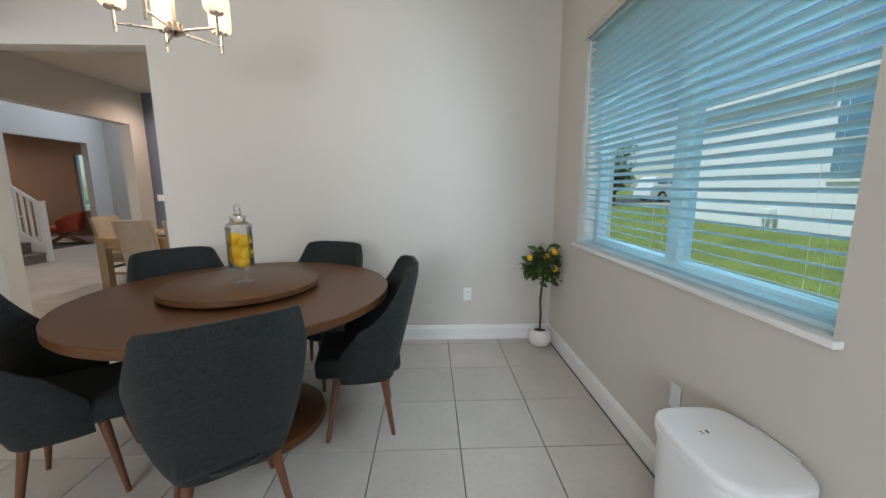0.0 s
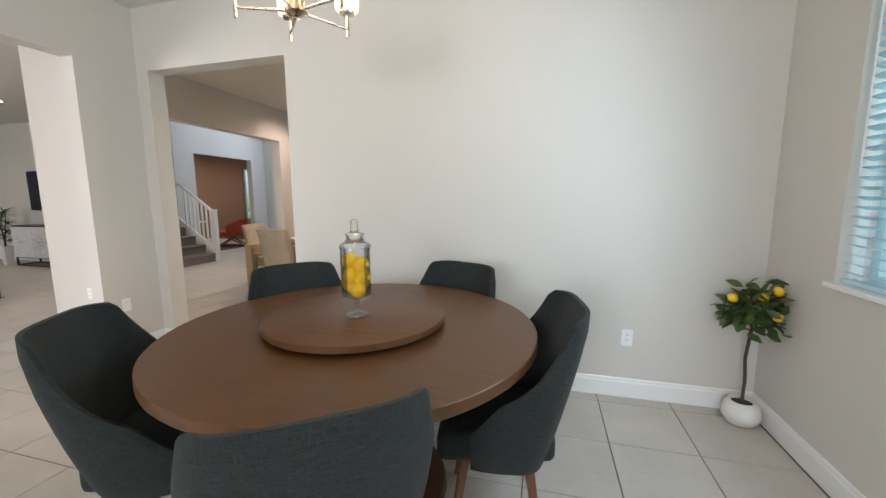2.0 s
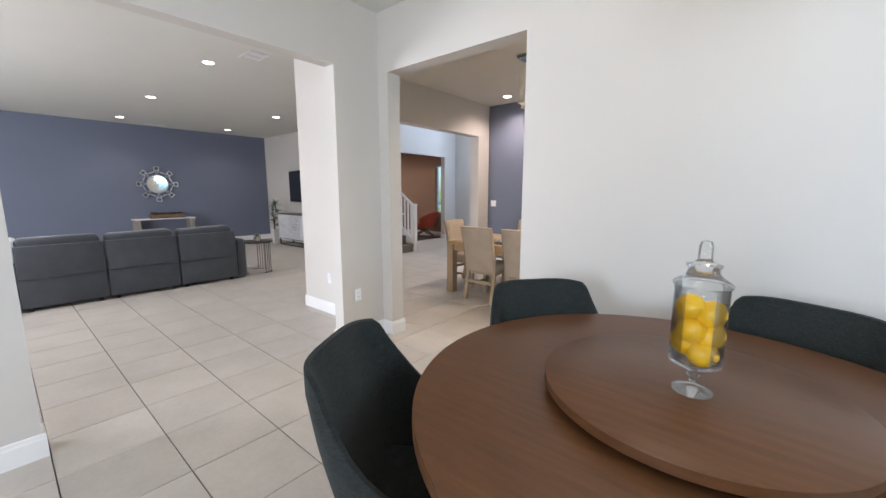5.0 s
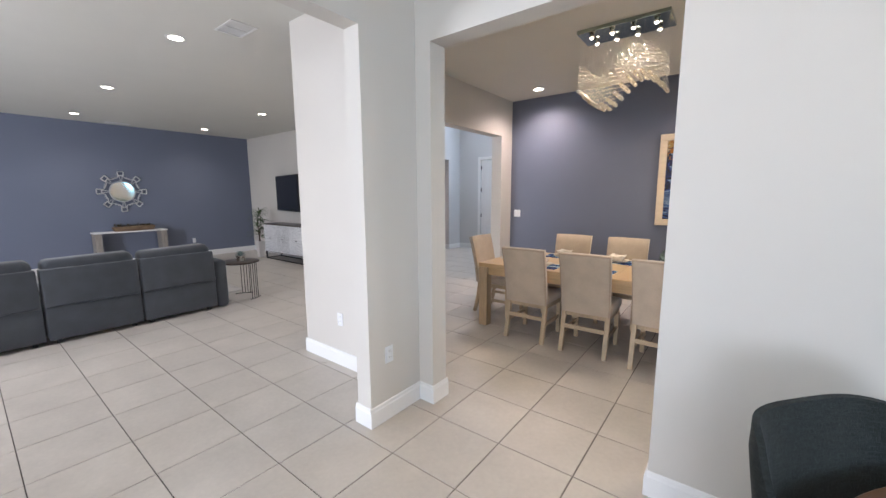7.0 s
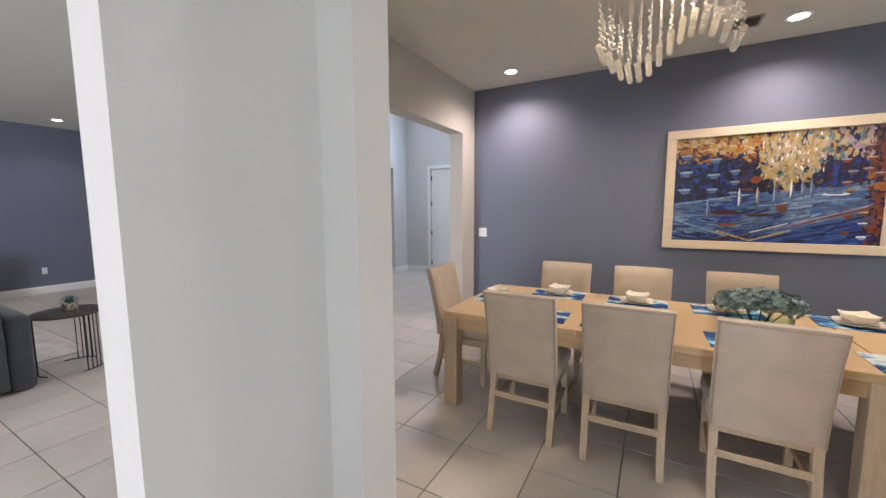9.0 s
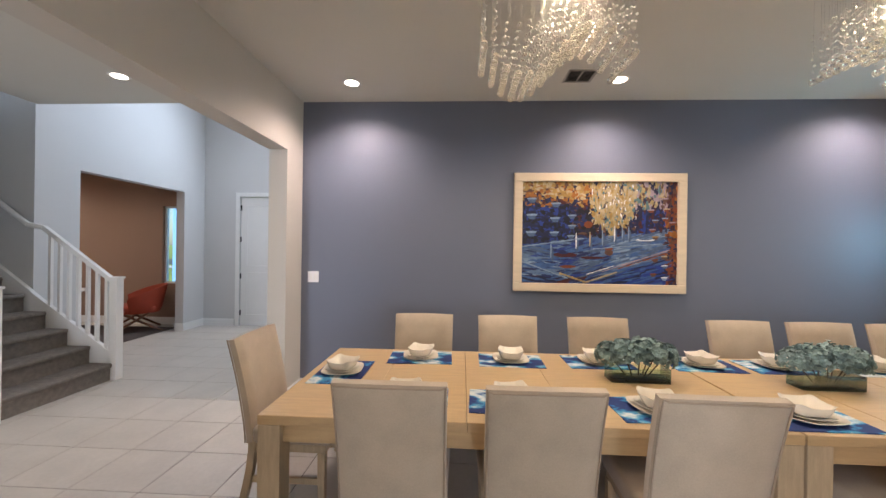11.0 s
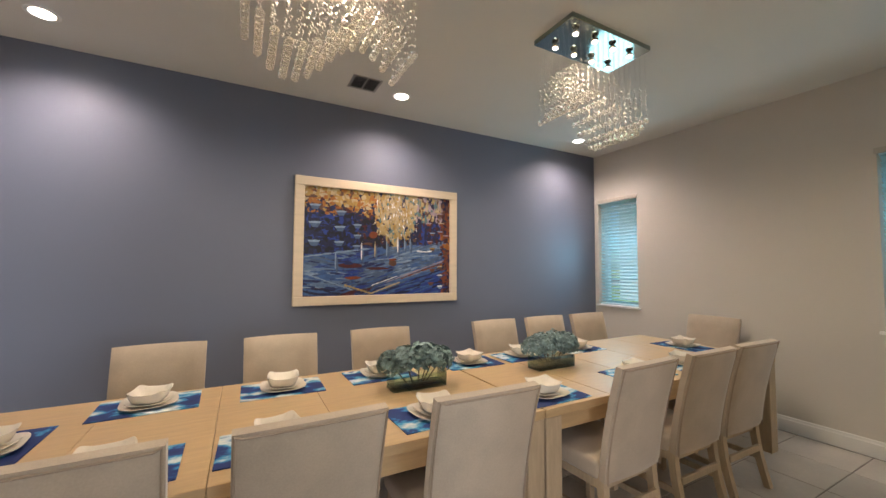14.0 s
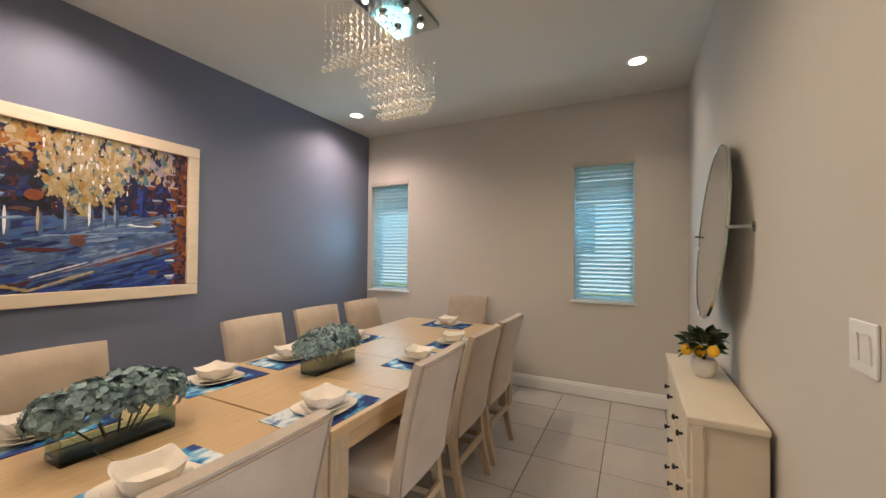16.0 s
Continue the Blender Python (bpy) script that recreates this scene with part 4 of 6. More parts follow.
settings = [(-3.85, 6.10, 2), (-3.22, 6.08, -1), (-2.62, 6.10, 1), (-1.92, 6.10, -2), (-1.42, 6.10, 1), (-0.80, 6.10, 0),
            (-3.85, 5.36, 1), (-3.30, 5.36, -2), (-2.60, 5.33, 2), (-1.93, 5.30, 0), (-1.05, 5.33, 1), (-0.50, 5.34, -1), (-4.30, 5.75, 90), (0.17, 5.72, 90)]
pm = placemat()
dp, sp, bw = crockery()
for i, (x, y, a) in enumerate(settings):
    ms = [pose(x, y, TH + 0.0005, 0, 0, a), pose(x, y, TH + 0.005, 0, 0, a + 5 - 3 * (i % 4)), pose(x, y, TH + 0.013, 0, 0, a + 14 * ((i % 3) - 1)), pose(x, y, TH + 0.0215, 0, 0, a + 9 * ((i % 4) - 1.5))]
    for ob, m in zip((pm, dp, sp, bw), ms):
        if i == 0:
            ob.matrix_world = m
        else:
            copy_thing(ob, m)


def flower_box(x, y):
    t = thing("hydrangea_centrepiece", "grey-green artificial hydrangeas in a low glass vase", "flower arrangement", (x, y, TH))
    bm = bmesh.new()
    L, W, H, k = 0.17, 0.06, 0.085, 0.005
    for s in (-1, 1):
        box(bm, -L, L, s * W - (k if s > 0 else 0), s * W + (0 if s > 0 else k), 0.0225, H)
        box(bm, s * L - (k if s > 0 else 0), s * L + (0 if s > 0 else k), -W + k + 0.0003, W - k - 0.0003, 0.0225, H)
    part("glass_vase", bm, VASE, t, "low green-tinted glass trough")
    part("vase_base", boxed(-L, L, -W, W, 0, 0.022, 0.002), VASE_BASE, t, "thick green glass base slab")
    rnd = random.Random(int(x * 100))
    bm = bmesh.new()
    heads = [(-0.165, 0.01, 0.15, 0.075), (-0.085, -0.035, 0.165, 0.08), (-0.06, 0.05, 0.16, 0.075), (0.02, 0.0, 0.18, 0.085), (0.09, -0.04, 0.165, 0.08), (0.10, 0.05, 0.16, 0.075), (0.165, 0.0, 0.15, 0.075)]
    for hx, hy, hz, r in heads:
        rod(bm, (hx * 0.4, hy * 0.3, 0.03), (hx, hy, hz), 0.004, 0.003, 6)
    part("stems", bm, BARK, t)
    for hx, hy, hz, r in heads:
        bm = bmesh.new()
        for k in range(92):
            z = rnd.uniform(-0.55, 1)
            a = rnd.uniform(0, 6.28)
            q = math.sqrt(max(0, 1 - z * z))
            d = Vector((q * math.cos(a), q * math.sin(a), z))
            o = Vector((hx, hy, hz)) + d * r * rnd.uniform(0.72, 1.0)
            side = d.cross(Vector((rnd.gauss(0, 1), rnd.gauss(0, 1), rnd.gauss(0, 1)))).normalized()
            for sg in (1, -1):
                leaf_verts(bm, o, side * sg + d * rnd.uniform(0.2, 0.9), rnd.uniform(0.022, 0.034), rnd.uniform(0.024, 0.034), 0.9, d)
        part("flower_head", bm, LEAF_GREY, t, smooth=True)


flower_box(-2.505, 5.76)
flower_box(-1.45, 5.73)


def painting():
    x0, x1, z0, z1 = -3.045, -1.34, 1.105, 2.305
    y = DIN_N
    t = thing("framed_painting", "large abstract painting in a pale wooden frame", "painting", ((x0 + x1) / 2, y, (z0 + z1) / 2))
    W, H, f = (x1 - x0) / 2, (z1 - z0) / 2, 0.085
    for a in ((-W, W, H - f, H), (-W, W, -H, -H + f), (-W, -W + f, -H + f + 0.0005, H - f - 0.0005), (W - f, W, -H + f + 0.0005, H - f - 0.0005)):
        part("frame_rail", boxed(a[0], a[1], -0.045, -0.002, a[2], a[3], 0.005), FRAME_WOOD, t)
    w, h = W - f, H - f
    part("canvas", boxed(-w, w, -0.020, -0.004, -h, h), mat("canvas_ground", (0.012, 0.014, 0.055), 0.45, vary=0.3, scale=12, fine=90, bump=0.4), t)
    rnd = random.Random(4)
    colours = {"navy": (0.008, 0.012, 0.06), "royal": (0.015, 0.045, 0.27), "blue": (0.05, 0.12, 0.32), "steel": (0.13, 0.21, 0.36), "pale": (0.24, 0.34, 0.50), "white": (0.85, 0.86, 0.88), "cream": (0.50, 0.40, 0.25),
               "gold": (0.40, 0.25, 0.07), "orange": (0.36, 0.13, 0.02), "rust": (0.21, 0.05, 0.018), "maroon": (0.07, 0.012, 0.018), "lilac": (0.38, 0.30, 0.36), "brown": (0.13, 0.06, 0.04), "teal": (0.10, 0.20, 0.22),
               "ink": (0.006, 0.006, 0.018), "deep": (0.012, 0.025, 0.12), "slate": (0.07, 0.12, 0.23), "straw": (0.44, 0.33, 0.15)}
    sheets = {k: bmesh.new() for k in colours}
    count = [0]

    def stroke(colour, u, v, lu, lv, rot=0.0, jag=0.25):
        """A dab of paint at (u, v), from the canvas's upper left corner, 0 to 1, with its half sizes in metres."""
        count[0] += 1
        cx, cz, c, s2 = (u - 0.5) * 2 * w, (0.5 - v) * 2 * h, math.cos(rot), math.sin(rot)
        vs = []
        for i in range(8):
            a = 2 * math.pi * i / 8 + 0.3
            r = 1 + jag * rnd.uniform(-1, 1)
            px, pz = lu * r * math.cos(a), lv * r * math.sin(a)
            X, Z = cx + px * c - pz * s2, cz + px * s2 + pz * c
            vs.append(sheets[colour].verts.new((max(-w, min(w, X)), -0.0203 - 0.000004 * count[0], max(-h, min(h, Z)))))
        sheets[colour].faces.new(vs)

    def edge(u):
        return 0.645 - 0.24 * min(u, 0.42) if u < 0.42 else 0.545 - 0.10 * (u - 0.42)

    def cloth(u, v):
        return v > edge(u) and u < 0.93

    def palette(u, v):
        if u > 0.93: return ("rust", "rust", "maroon", "brown", "orange", "navy")
        if cloth(u, v):
            gold_line = 0.90 + 0.09 * (u - 0.25) / 0.17 if u < 0.42 else 0.99 - 0.56 * (u - 0.42)
            if v > gold_line + 0.03 and u > 0.3: return ("royal", "navy", "royal", "deep", "blue")
            if v > 0.93: return ("maroon", "navy", "deep", "blue")
            if u < 0.25 and v > 0.74: return ("pale", "blue", "steel", "blue", "deep", "steel")
            if u > 0.55: return ("steel", "blue", "steel", "slate", "pale", "slate")
            return ("blue", "slate", "steel", "deep", "blue", "royal", "slate")
        if v < 0.10 + 0.09 * math.sin(u * 29) ** 2 and u < 0.45: return ("gold", "orange", "cream", "gold", "brown", "cream")
        if v < 0.24 and u < 0.45: return ("gold", "navy", "orange", "brown", "navy", "maroon", "deep")
        if 0.44 < u < 0.73 and v < 0.34 + 0.18 * (0.15 - abs(u - 0.58)) / 0.15: return ("cream", "straw", "gold", "cream", "straw", "teal", "straw")
        if u >= 0.73 and v < 0.26: return ("lilac", "cream", "lilac", "teal", "brown", "straw")
        if u > 0.73: return ("navy", "navy", "royal", "maroon", "deep")
        if u < 0.33: return ("navy", "ink", "navy", "royal", "ink", "deep")
        return ("ink", "navy", "maroon", "ink", "brown", "deep")

    for k in range(2500):
        u, v = rnd.random(), rnd.random()
        c = rnd.choice(palette(u, v))
        late = k / 2500
        if cloth(u, v):
            tilt = -0.10 if u < 0.25 else 0.24
            stroke(c, u, v, rnd.uniform(0.05, 0.15) * (1.3 - late * 0.7), rnd.uniform(0.006, 0.020) * (1.3 - late * 0.7), tilt + rnd.uniform(-0.08, 0.08), 0.3)
        elif u > 0.44 and v < 0.5:
            stroke(c, u, v, rnd.uniform(0.006, 0.022) * (1.5 - late), rnd.uniform(0.014, 0.050) * (1.4 - late), rnd.uniform(-0.15, 0.15), 0.35)
        else:
            stroke(c, u, v, rnd.uniform(0.010, 0.050) * (1.5 - late), rnd.uniform(0.010, 0.045) * (1.4 - late), rnd.uniform(-0.2, 0.2), 0.4)
    for k in range(230):
        stroke(rnd.choice(("cream", "straw", "cream", "white")), min(0.74, max(0.44, rnd.gauss(0.58, 0.07))), abs(rnd.gauss(0.17, 0.11)), rnd.uniform(0.003, 0.008), rnd.uniform(0.006, 0.022), rnd.uniform(-0.2, 0.2))
    for k in range(36):
        stroke(rnd.choice(("white", "cream")), rnd.uniform(0.42, 0.75), rnd.uniform(0.12, 0.52), 0.004, 0.004)

    def bowl(u, v, size, rim, side):
        """A hanging cup: a pale rim over a body that narrows downwards."""
        cx, cz = (u - 0.5) * 2 * w, (0.5 - v) * 2 * h
        for colour, pts in ((side, ((-1, 0.2), (-0.45, -0.62), (0.5, -0.62), (0.95, 0.2))), (rim, ((-1.05, 0.30), (-0.85, 0.02), (0.8, 0.05), (1.05, 0.34), (0.2, 0.42)))):
            count[0] += 1
            sheets[colour].faces.new([sheets[colour].verts.new((max(-w, min(w, cx + px * size)), -0.0203 - 0.000004 * count[0], max(-h, min(h, cz + pz * size)))) for px, pz in pts])

    for u, v, size in ((0.063, 0.18, 0.050), (0.063, 0.34, 0.056), (0.06, 0.51, 0.056), (0.22, 0.225, 0.050), (0.215, 0.37, 0.052), (0.21, 0.51, 0.048), (0.325, 0.34, 0.042), (0.325, 0.44, 0.040), (0.32, 0.54, 0.038)):
        bowl(u, v, size, "pale", "slate")
    for u, v, rim, side in ((0.83, 0.28, "lilac", "rust"), (0.86, 0.38, "pale", "brown"), (0.84, 0.47, "lilac", "rust"), (0.92, 0.17, "lilac", "brown"), (0.93, 0.27, "cream", "rust"), (0.92, 0.36, "pale", "rust"), (0.97, 0.40, "lilac", "rust"),
                            (0.86, 0.54, "gold", "brown"), (0.92, 0.73, "cream", "brown"), (0.86, 0.76, "rust", "brown"), (0.92, 0.82, "white", "slate"), (0.85, 0.90, "rust", "brown"), (0.92, 0.935, "white", "pale")):
        bowl(u, v, 0.034, rim, side)
    for u, v, lu, lv, c in ((0.28, 0.72, 0.12, 0.026, "maroon"), (0.27, 0.70, 0.05, 0.014, "deep"), (0.30, 0.835, 0.085, 0.016, "rust"), (0.46, 0.745, 0.13, 0.014, "maroon"), (0.46, 0.80, 0.055, 0.030, "slate"), (0.565, 0.69, 0.042, 0.034, "brown"),
                            (0.565, 0.655, 0.046, 0.014, "rust"), (0.43, 0.42, 0.045, 0.036, "rust"), (0.80, 0.565, 0.095, 0.012, "white"), (0.80, 0.56, 0.065, 0.007, "slate")):
        stroke(c, u, v, lu, lv, 0.0, 0.08)
    for u, v, L, c in ((0.19, 0.68, 0.085, "pale"), (0.353, 0.58, 0.085, "white"), (0.442, 0.565, 0.080, "cream"), (0.523, 0.55, 0.085, "pale"), (0.60, 0.51, 0.085, "white"), (0.65, 0.50, 0.065, "pale"), (0.69, 0.50, 0.070, "pale")):
        stroke("slate", u + 0.008, v + 0.03, 0.014, L, 0, 0.1)
        stroke(c, u, v, 0.0075, L, 0, 0.1)

    def line(colour, u0, v0, u1, v1, thick):
        dx, dz = (u1 - u0) * 2 * w, (v0 - v1) * 2 * h
        for q in range(7):
            k = (q + 0.5) / 7
            stroke(colour, u0 + (u1 - u0) * k, v0 + (v1 - v0) * k, math.hypot(dx, dz) / 12, thick * rnd.uniform(0.6, 1.3), math.atan2(dz, dx) + rnd.uniform(-0.03, 0.03), 0.15)

    line("pale", 0.0, 0.645, 0.40, 0.555, 0.008)
    line("pale", 0.02, 0.80, 0.30, 0.95, 0.008)
    line("straw", 0.245, 0.90, 0.42, 0.985, 0.012)
    line("cream", 0.42, 0.985, 0.62, 0.88, 0.012)
    line("rust", 0.62, 0.85, 0.99, 0.66, 0.007)
    line("lilac", 0.52, 0.88, 0.95, 0.66, 0.007)
    line("white", 0.42, 0.91, 0.60, 0.82, 0.005)
    line("pale", 0.45, 0.66, 0.90, 0.60, 0.005)
    for k, bm in sheets.items():
        tagged(part("paint_" + k, bm, mat("oil_paint_" + k, tuple(0.88 * c for c in colours[k]), 0.42, vary=0.3, scale=26, fine=140, bump=0.35), t), kind="stuff")


FRAME_WOOD = mat("pale_frame_wood", (0.66, 0.55, 0.40), 0.55, vary=0.08, scale=5, fine=60, bump=0.1, stretch=(1, 6, 6))
painting()


GREY_METAL = mat("grey_painted_metal", (0.30, 0.28, 0.26), 0.5, vary=0.04, scale=10, bump=0.03)


def crystal_light(x, y, label, flip=1):
    t = thing("crystal_chandelier", label, "chandelier", (x, y, CEIL))
    L, W = 0.385, 0.175
    part("ceiling_plate", boxed(-L, L, -W, W, -0.036, 0.0, 0.003), PLATE, t, "polished chrome ceiling plate")
    for i in range(4):
        for j in (-1, 1):
            px, py = -0.27 + 0.18 * i, j * 0.09
            s = part("bulb_holder", turned([(0.024, -0.064), (0.026, -0.062), (0.024, -0.050), (0.014, -0.041), (0.012, -0.0365)], 16, Matrix.Translation((px, py, 0))), NICKEL, t, smooth=True)
            part("bulb", turned([(0.0, -0.078), (0.009, -0.076), (0.015, -0.071), (0.016, -0.0645)], 12, Matrix.Translation((px, py, 0))), BULB, s, smooth=True)
    nx, ny = 14, 8
    wires = bmesh.new()
    ball = bmesh.new()
    bmesh.ops.create_icosphere(ball, subdivisions=1, radius=1)
    bv = [v.co.copy() for v in ball.verts]
    bf = [[v.index for v in f.verts] for f in ball.faces]
    ball.free()
    small_v, small_f = [], []
    b3 = bmesh.new()
    bmesh.ops.create_icosphere(b3, subdivisions=2, radius=0.0195)
    ball_mesh = bpy.data.meshes.new("crystal_ball")
    b3.to_mesh(ball_mesh)
    b3.free()
    ball_mesh.materials.append(CRYSTAL)
    ball_mesh.polygons.foreach_set("use_smooth", [True] * len(ball_mesh.polygons))
    def put(vs, fs, c, r, rz=1.0):
        k = len(vs)
        vs.extend((c[0] + p.x * r, c[1] + p.y * r, c[2] + p.z * r * rz) for p in bv)
        fs.extend([[q + k for q in f] for f in bf])
    for i in range(nx):
        px = -L + 0.03 + (2 * L - 0.06) * i / (nx - 1)
        u = i / (nx - 1)
        low = 2.48 - CEIL - 0.12 * math.cos(2 * math.pi * ((u if flip > 0 else 1 - u) - 0.27) / 0.94)
        for j in range(ny):
            py = -W + 0.025 + (2 * W - 0.05) * j / (ny - 1)
            zb = low
            rod(wires, (px, py, -0.037), (px, py, zb + 0.05), 0.0004, None, 3)
            for k in range(7):
                put(small_v, small_f, (px + 0.006 * math.sin(k * 2 + i), py + 0.004 * math.sin(k * 3 + j), zb + 0.045 + 0.034 * k + 0.010 * math.sin(i * 1.7 + j * 2.1)), 0.0062 if (k + i) % 2 else 0.0050)
            ob = new("crystal_ball", ball_mesh)
            ob.parent = t
            ob.location = (px, py, zb)
    tagged(part("wire_curtain", wires, GREY_METAL, t), kind="stuff")
    for nm, vs, fs in (("crystal_bead_curtain", small_v, small_f),):
        me = bpy.data.meshes.new(nm)
        me.from_pydata(vs, [], fs)
        me.materials.append(CRYSTAL_BEAD)
        me.polygons.foreach_set("use_smooth", [True] * len(me.polygons))
        ob = tagged(new(nm, me), kind="stuff")
        ob.parent = t


crystal_light(-3.12, 5.40, "rectangular crystal bead chandelier nearer the hall")
crystal_light(-1.31, 5.44, "rectangular crystal bead chandelier nearer the windows", -1)
for x, y in ((-3.12, 5.40), (-1.335, 5.42)):
    lamp("crystal_lamp", "SPOT", look((x, y, CEIL - 0.16), (x, y, 0)), 54, (1.0, 0.80, 0.55), cone=radians(166), blend=0.5, radius=0.03)
    lamp("crystal_lamp_low", "SPOT", look((x, y, 2.26), (x, y, 0)), 25, (1.0, 0.84, 0.62), cone=radians(160), blend=0.8, radius=0.14)


def downlight(x, y, energy, color=WARM, cone=115, z=CEIL):
    t = thing("recessed_downlight", "white round recessed ceiling downlight, lit", "ceiling light", (x, y, z), group="recessed downlights")
    part("trim_ring", turned([(0.062, -0.003), (0.078, -0.005), (0.088, -0.001), (0.088, 0.0)], 28, cap=False), TRIM, t, smooth=True)
    part("lens", turned([(0.0, -0.0035), (0.063, -0.0035)], 28, cap=False), BULB, t)
    lamp("downlight_lamp", "SPOT", look((x, y, z - 0.02), (x, y, 0)), energy, color, cone=radians(cone), blend=0.95, radius=0.05)


for x, y in ((-4.61, 6.88), (-2.19, 6.86), (0.20, 6.93)):
    downlight(x, y, 105, (1.0, 0.80, 0.70), 150)
for x, y in ((0.24, 4.04), (-2.19, 4.04), (-4.61, 4.04)):
    downlight(x, y, 21, (1.0, 0.83, 0.66))


def ceiling_vent(x, y, lx, ly, label, paint=None):
    paint = paint or GREY_METAL
    t = thing("ceiling_vent", label, "vent", (x, y, CEIL))
    bm = bmesh.new()
    box(bm, -lx, lx, -ly, -ly + 0.02, -0.006, -0.0005)
    box(bm, -lx, lx, ly - 0.02, ly, -0.006, -0.0005)
    box(bm, -lx, -lx + 0.02, -ly + 0.02, ly - 0.02, -0.006, -0.0005)
    box(bm, lx - 0.02, lx, -ly + 0.02, ly - 0.02, -0.006, -0.0005)
    box(bm, -0.006, 0.006, -ly + 0.02, ly - 0.02, -0.0062, -0.0005)
    part("frame", bm, paint, t)
    part("backing", boxed(-lx + 0.02, lx - 0.02, -ly + 0.02, ly - 0.02, -0.0012, -0.0004), BLACK if paint is GREY_METAL else paint, t)
    n = int((2 * ly - 0.04) / 0.018)
    for i in range(n):
        yy = -ly + 0.03 + i * 0.018
        part("slat", boxed(-lx + 0.02, lx - 0.02, -0.006, 0.006, -0.001, 0.0, 0, 1, pose(0, yy, -0.0035, 25)), paint, t)


ceiling_vent(-2.56, 6.78, 0.125, 0.12, "grey louvred supply vent in the dining room ceiling")


def round_mirror():
    cx, cz, R = -0.72, 1.575, 0.462
    t = thing("round_wall_mirror", "round frameless pivot mirror on steel brackets on the dining room wall", "mirror", (cx, NOOK_N1 + 0.085, cz), 0)
    rot = pose(0, 0, 0, 90 + 5, 0, -1.5)
    part("mirror_glass", turned([(R - 0.004, 0.0), (R, 0.002), (R, 0.006), (R - 0.004, 0.008)], 72, rot), MIRROR, t)
    part("rim", turned([(R + 0.001, -0.004), (R + 0.006, -0.003), (R + 0.006, 0.009), (R + 0.001, 0.010)], 72, rot, cap=False), CHROME, t, smooth=True)
    for s in (-1, 1):
        bm = bmesh.new()
        rod(bm, (s * (R + 0.014), -0.084, 0), (s * (R + 0.014), 0.012, 0), 0.008, None, 14)
        rod(bm, (s * (R + 0.014), 0.002, 0), (s * (R - 0.002), 0.002, 0), 0.006, None, 10)
        lathe(bm, [(0.024, 0), (0.024, 0.006), (0.012, 0.010)], 20, pose(s * (R + 0.014), -0.085, 0, -90))
        part("bracket", bm, CHROME, t, smooth=True)


round_mirror()


def sideboard():
    x0, x1, y0, y1, H = -1.46, -0.42, NOOK_N1 + 0.02, 3.86, 0.83
    t = thing("sideboard", "cream painted wooden sideboard with drawers below the round mirror", "sideboard", ((x0 + x1) / 2, (y0 + y1) / 2, 0))
    hx, hy = (x1 - x0) / 2, (y1 - y0) / 2
    part("worktop", boxed(-hx - 0.02, hx + 0.02, -hy, hy + 0.025, H - 0.03, H, 0.006), CREAM, t)
    part("body", boxed(-hx, hx, -hy, hy, 0.07, H - 0.0305, 0.003), CREAM, t)
    part("plinth", boxed(-hx - 0.008, hx + 0.008, -hy, hy + 0.01, 0, 0.069, 0.004), CREAM, t)
    for s in (-1, 1):
        part("corner_post", boxed(s * hx - 0.025 - 0.004 * s, s * hx + 0.025 - 0.004 * s, hy - 0.03, hy + 0.008, 0.0695, H - 0.031, 0.004), CREAM, t)
    cols, rows = 2, 3
    for c in range(cols):
        for r in range(rows):
            a = -hx + 0.045 + c * (2 * hx - 0.09) / cols
            b = a + (2 * hx - 0.09) / cols - 0.012
            zz = 0.09 + r * 0.235
            d = part("drawer", boxed(a, b, hy + 0.001, hy + 0.018, zz, zz + 0.222, 0.004), CREAM, t)
            for px in (a + 0.14, b - 0.14):
                bm = bmesh.new()
                lathe(bm, [(0.006, 0), (0.006, 0.012), (0.014, 0.018), (0.012, 0.026), (0.0, 0.028)], 14, pose(px, hy + 0.018, zz + 0.12, -90))
                part("knob", bm, BLACK, d, "dark metal knob", smooth=True)


CREAM = mat("cream_painted_wood", (0.68, 0.60, 0.47), 0.5, vary=0.06, scale=4, fine=60, bump=0.12, stretch=(1, 1, 4))
sideboard()


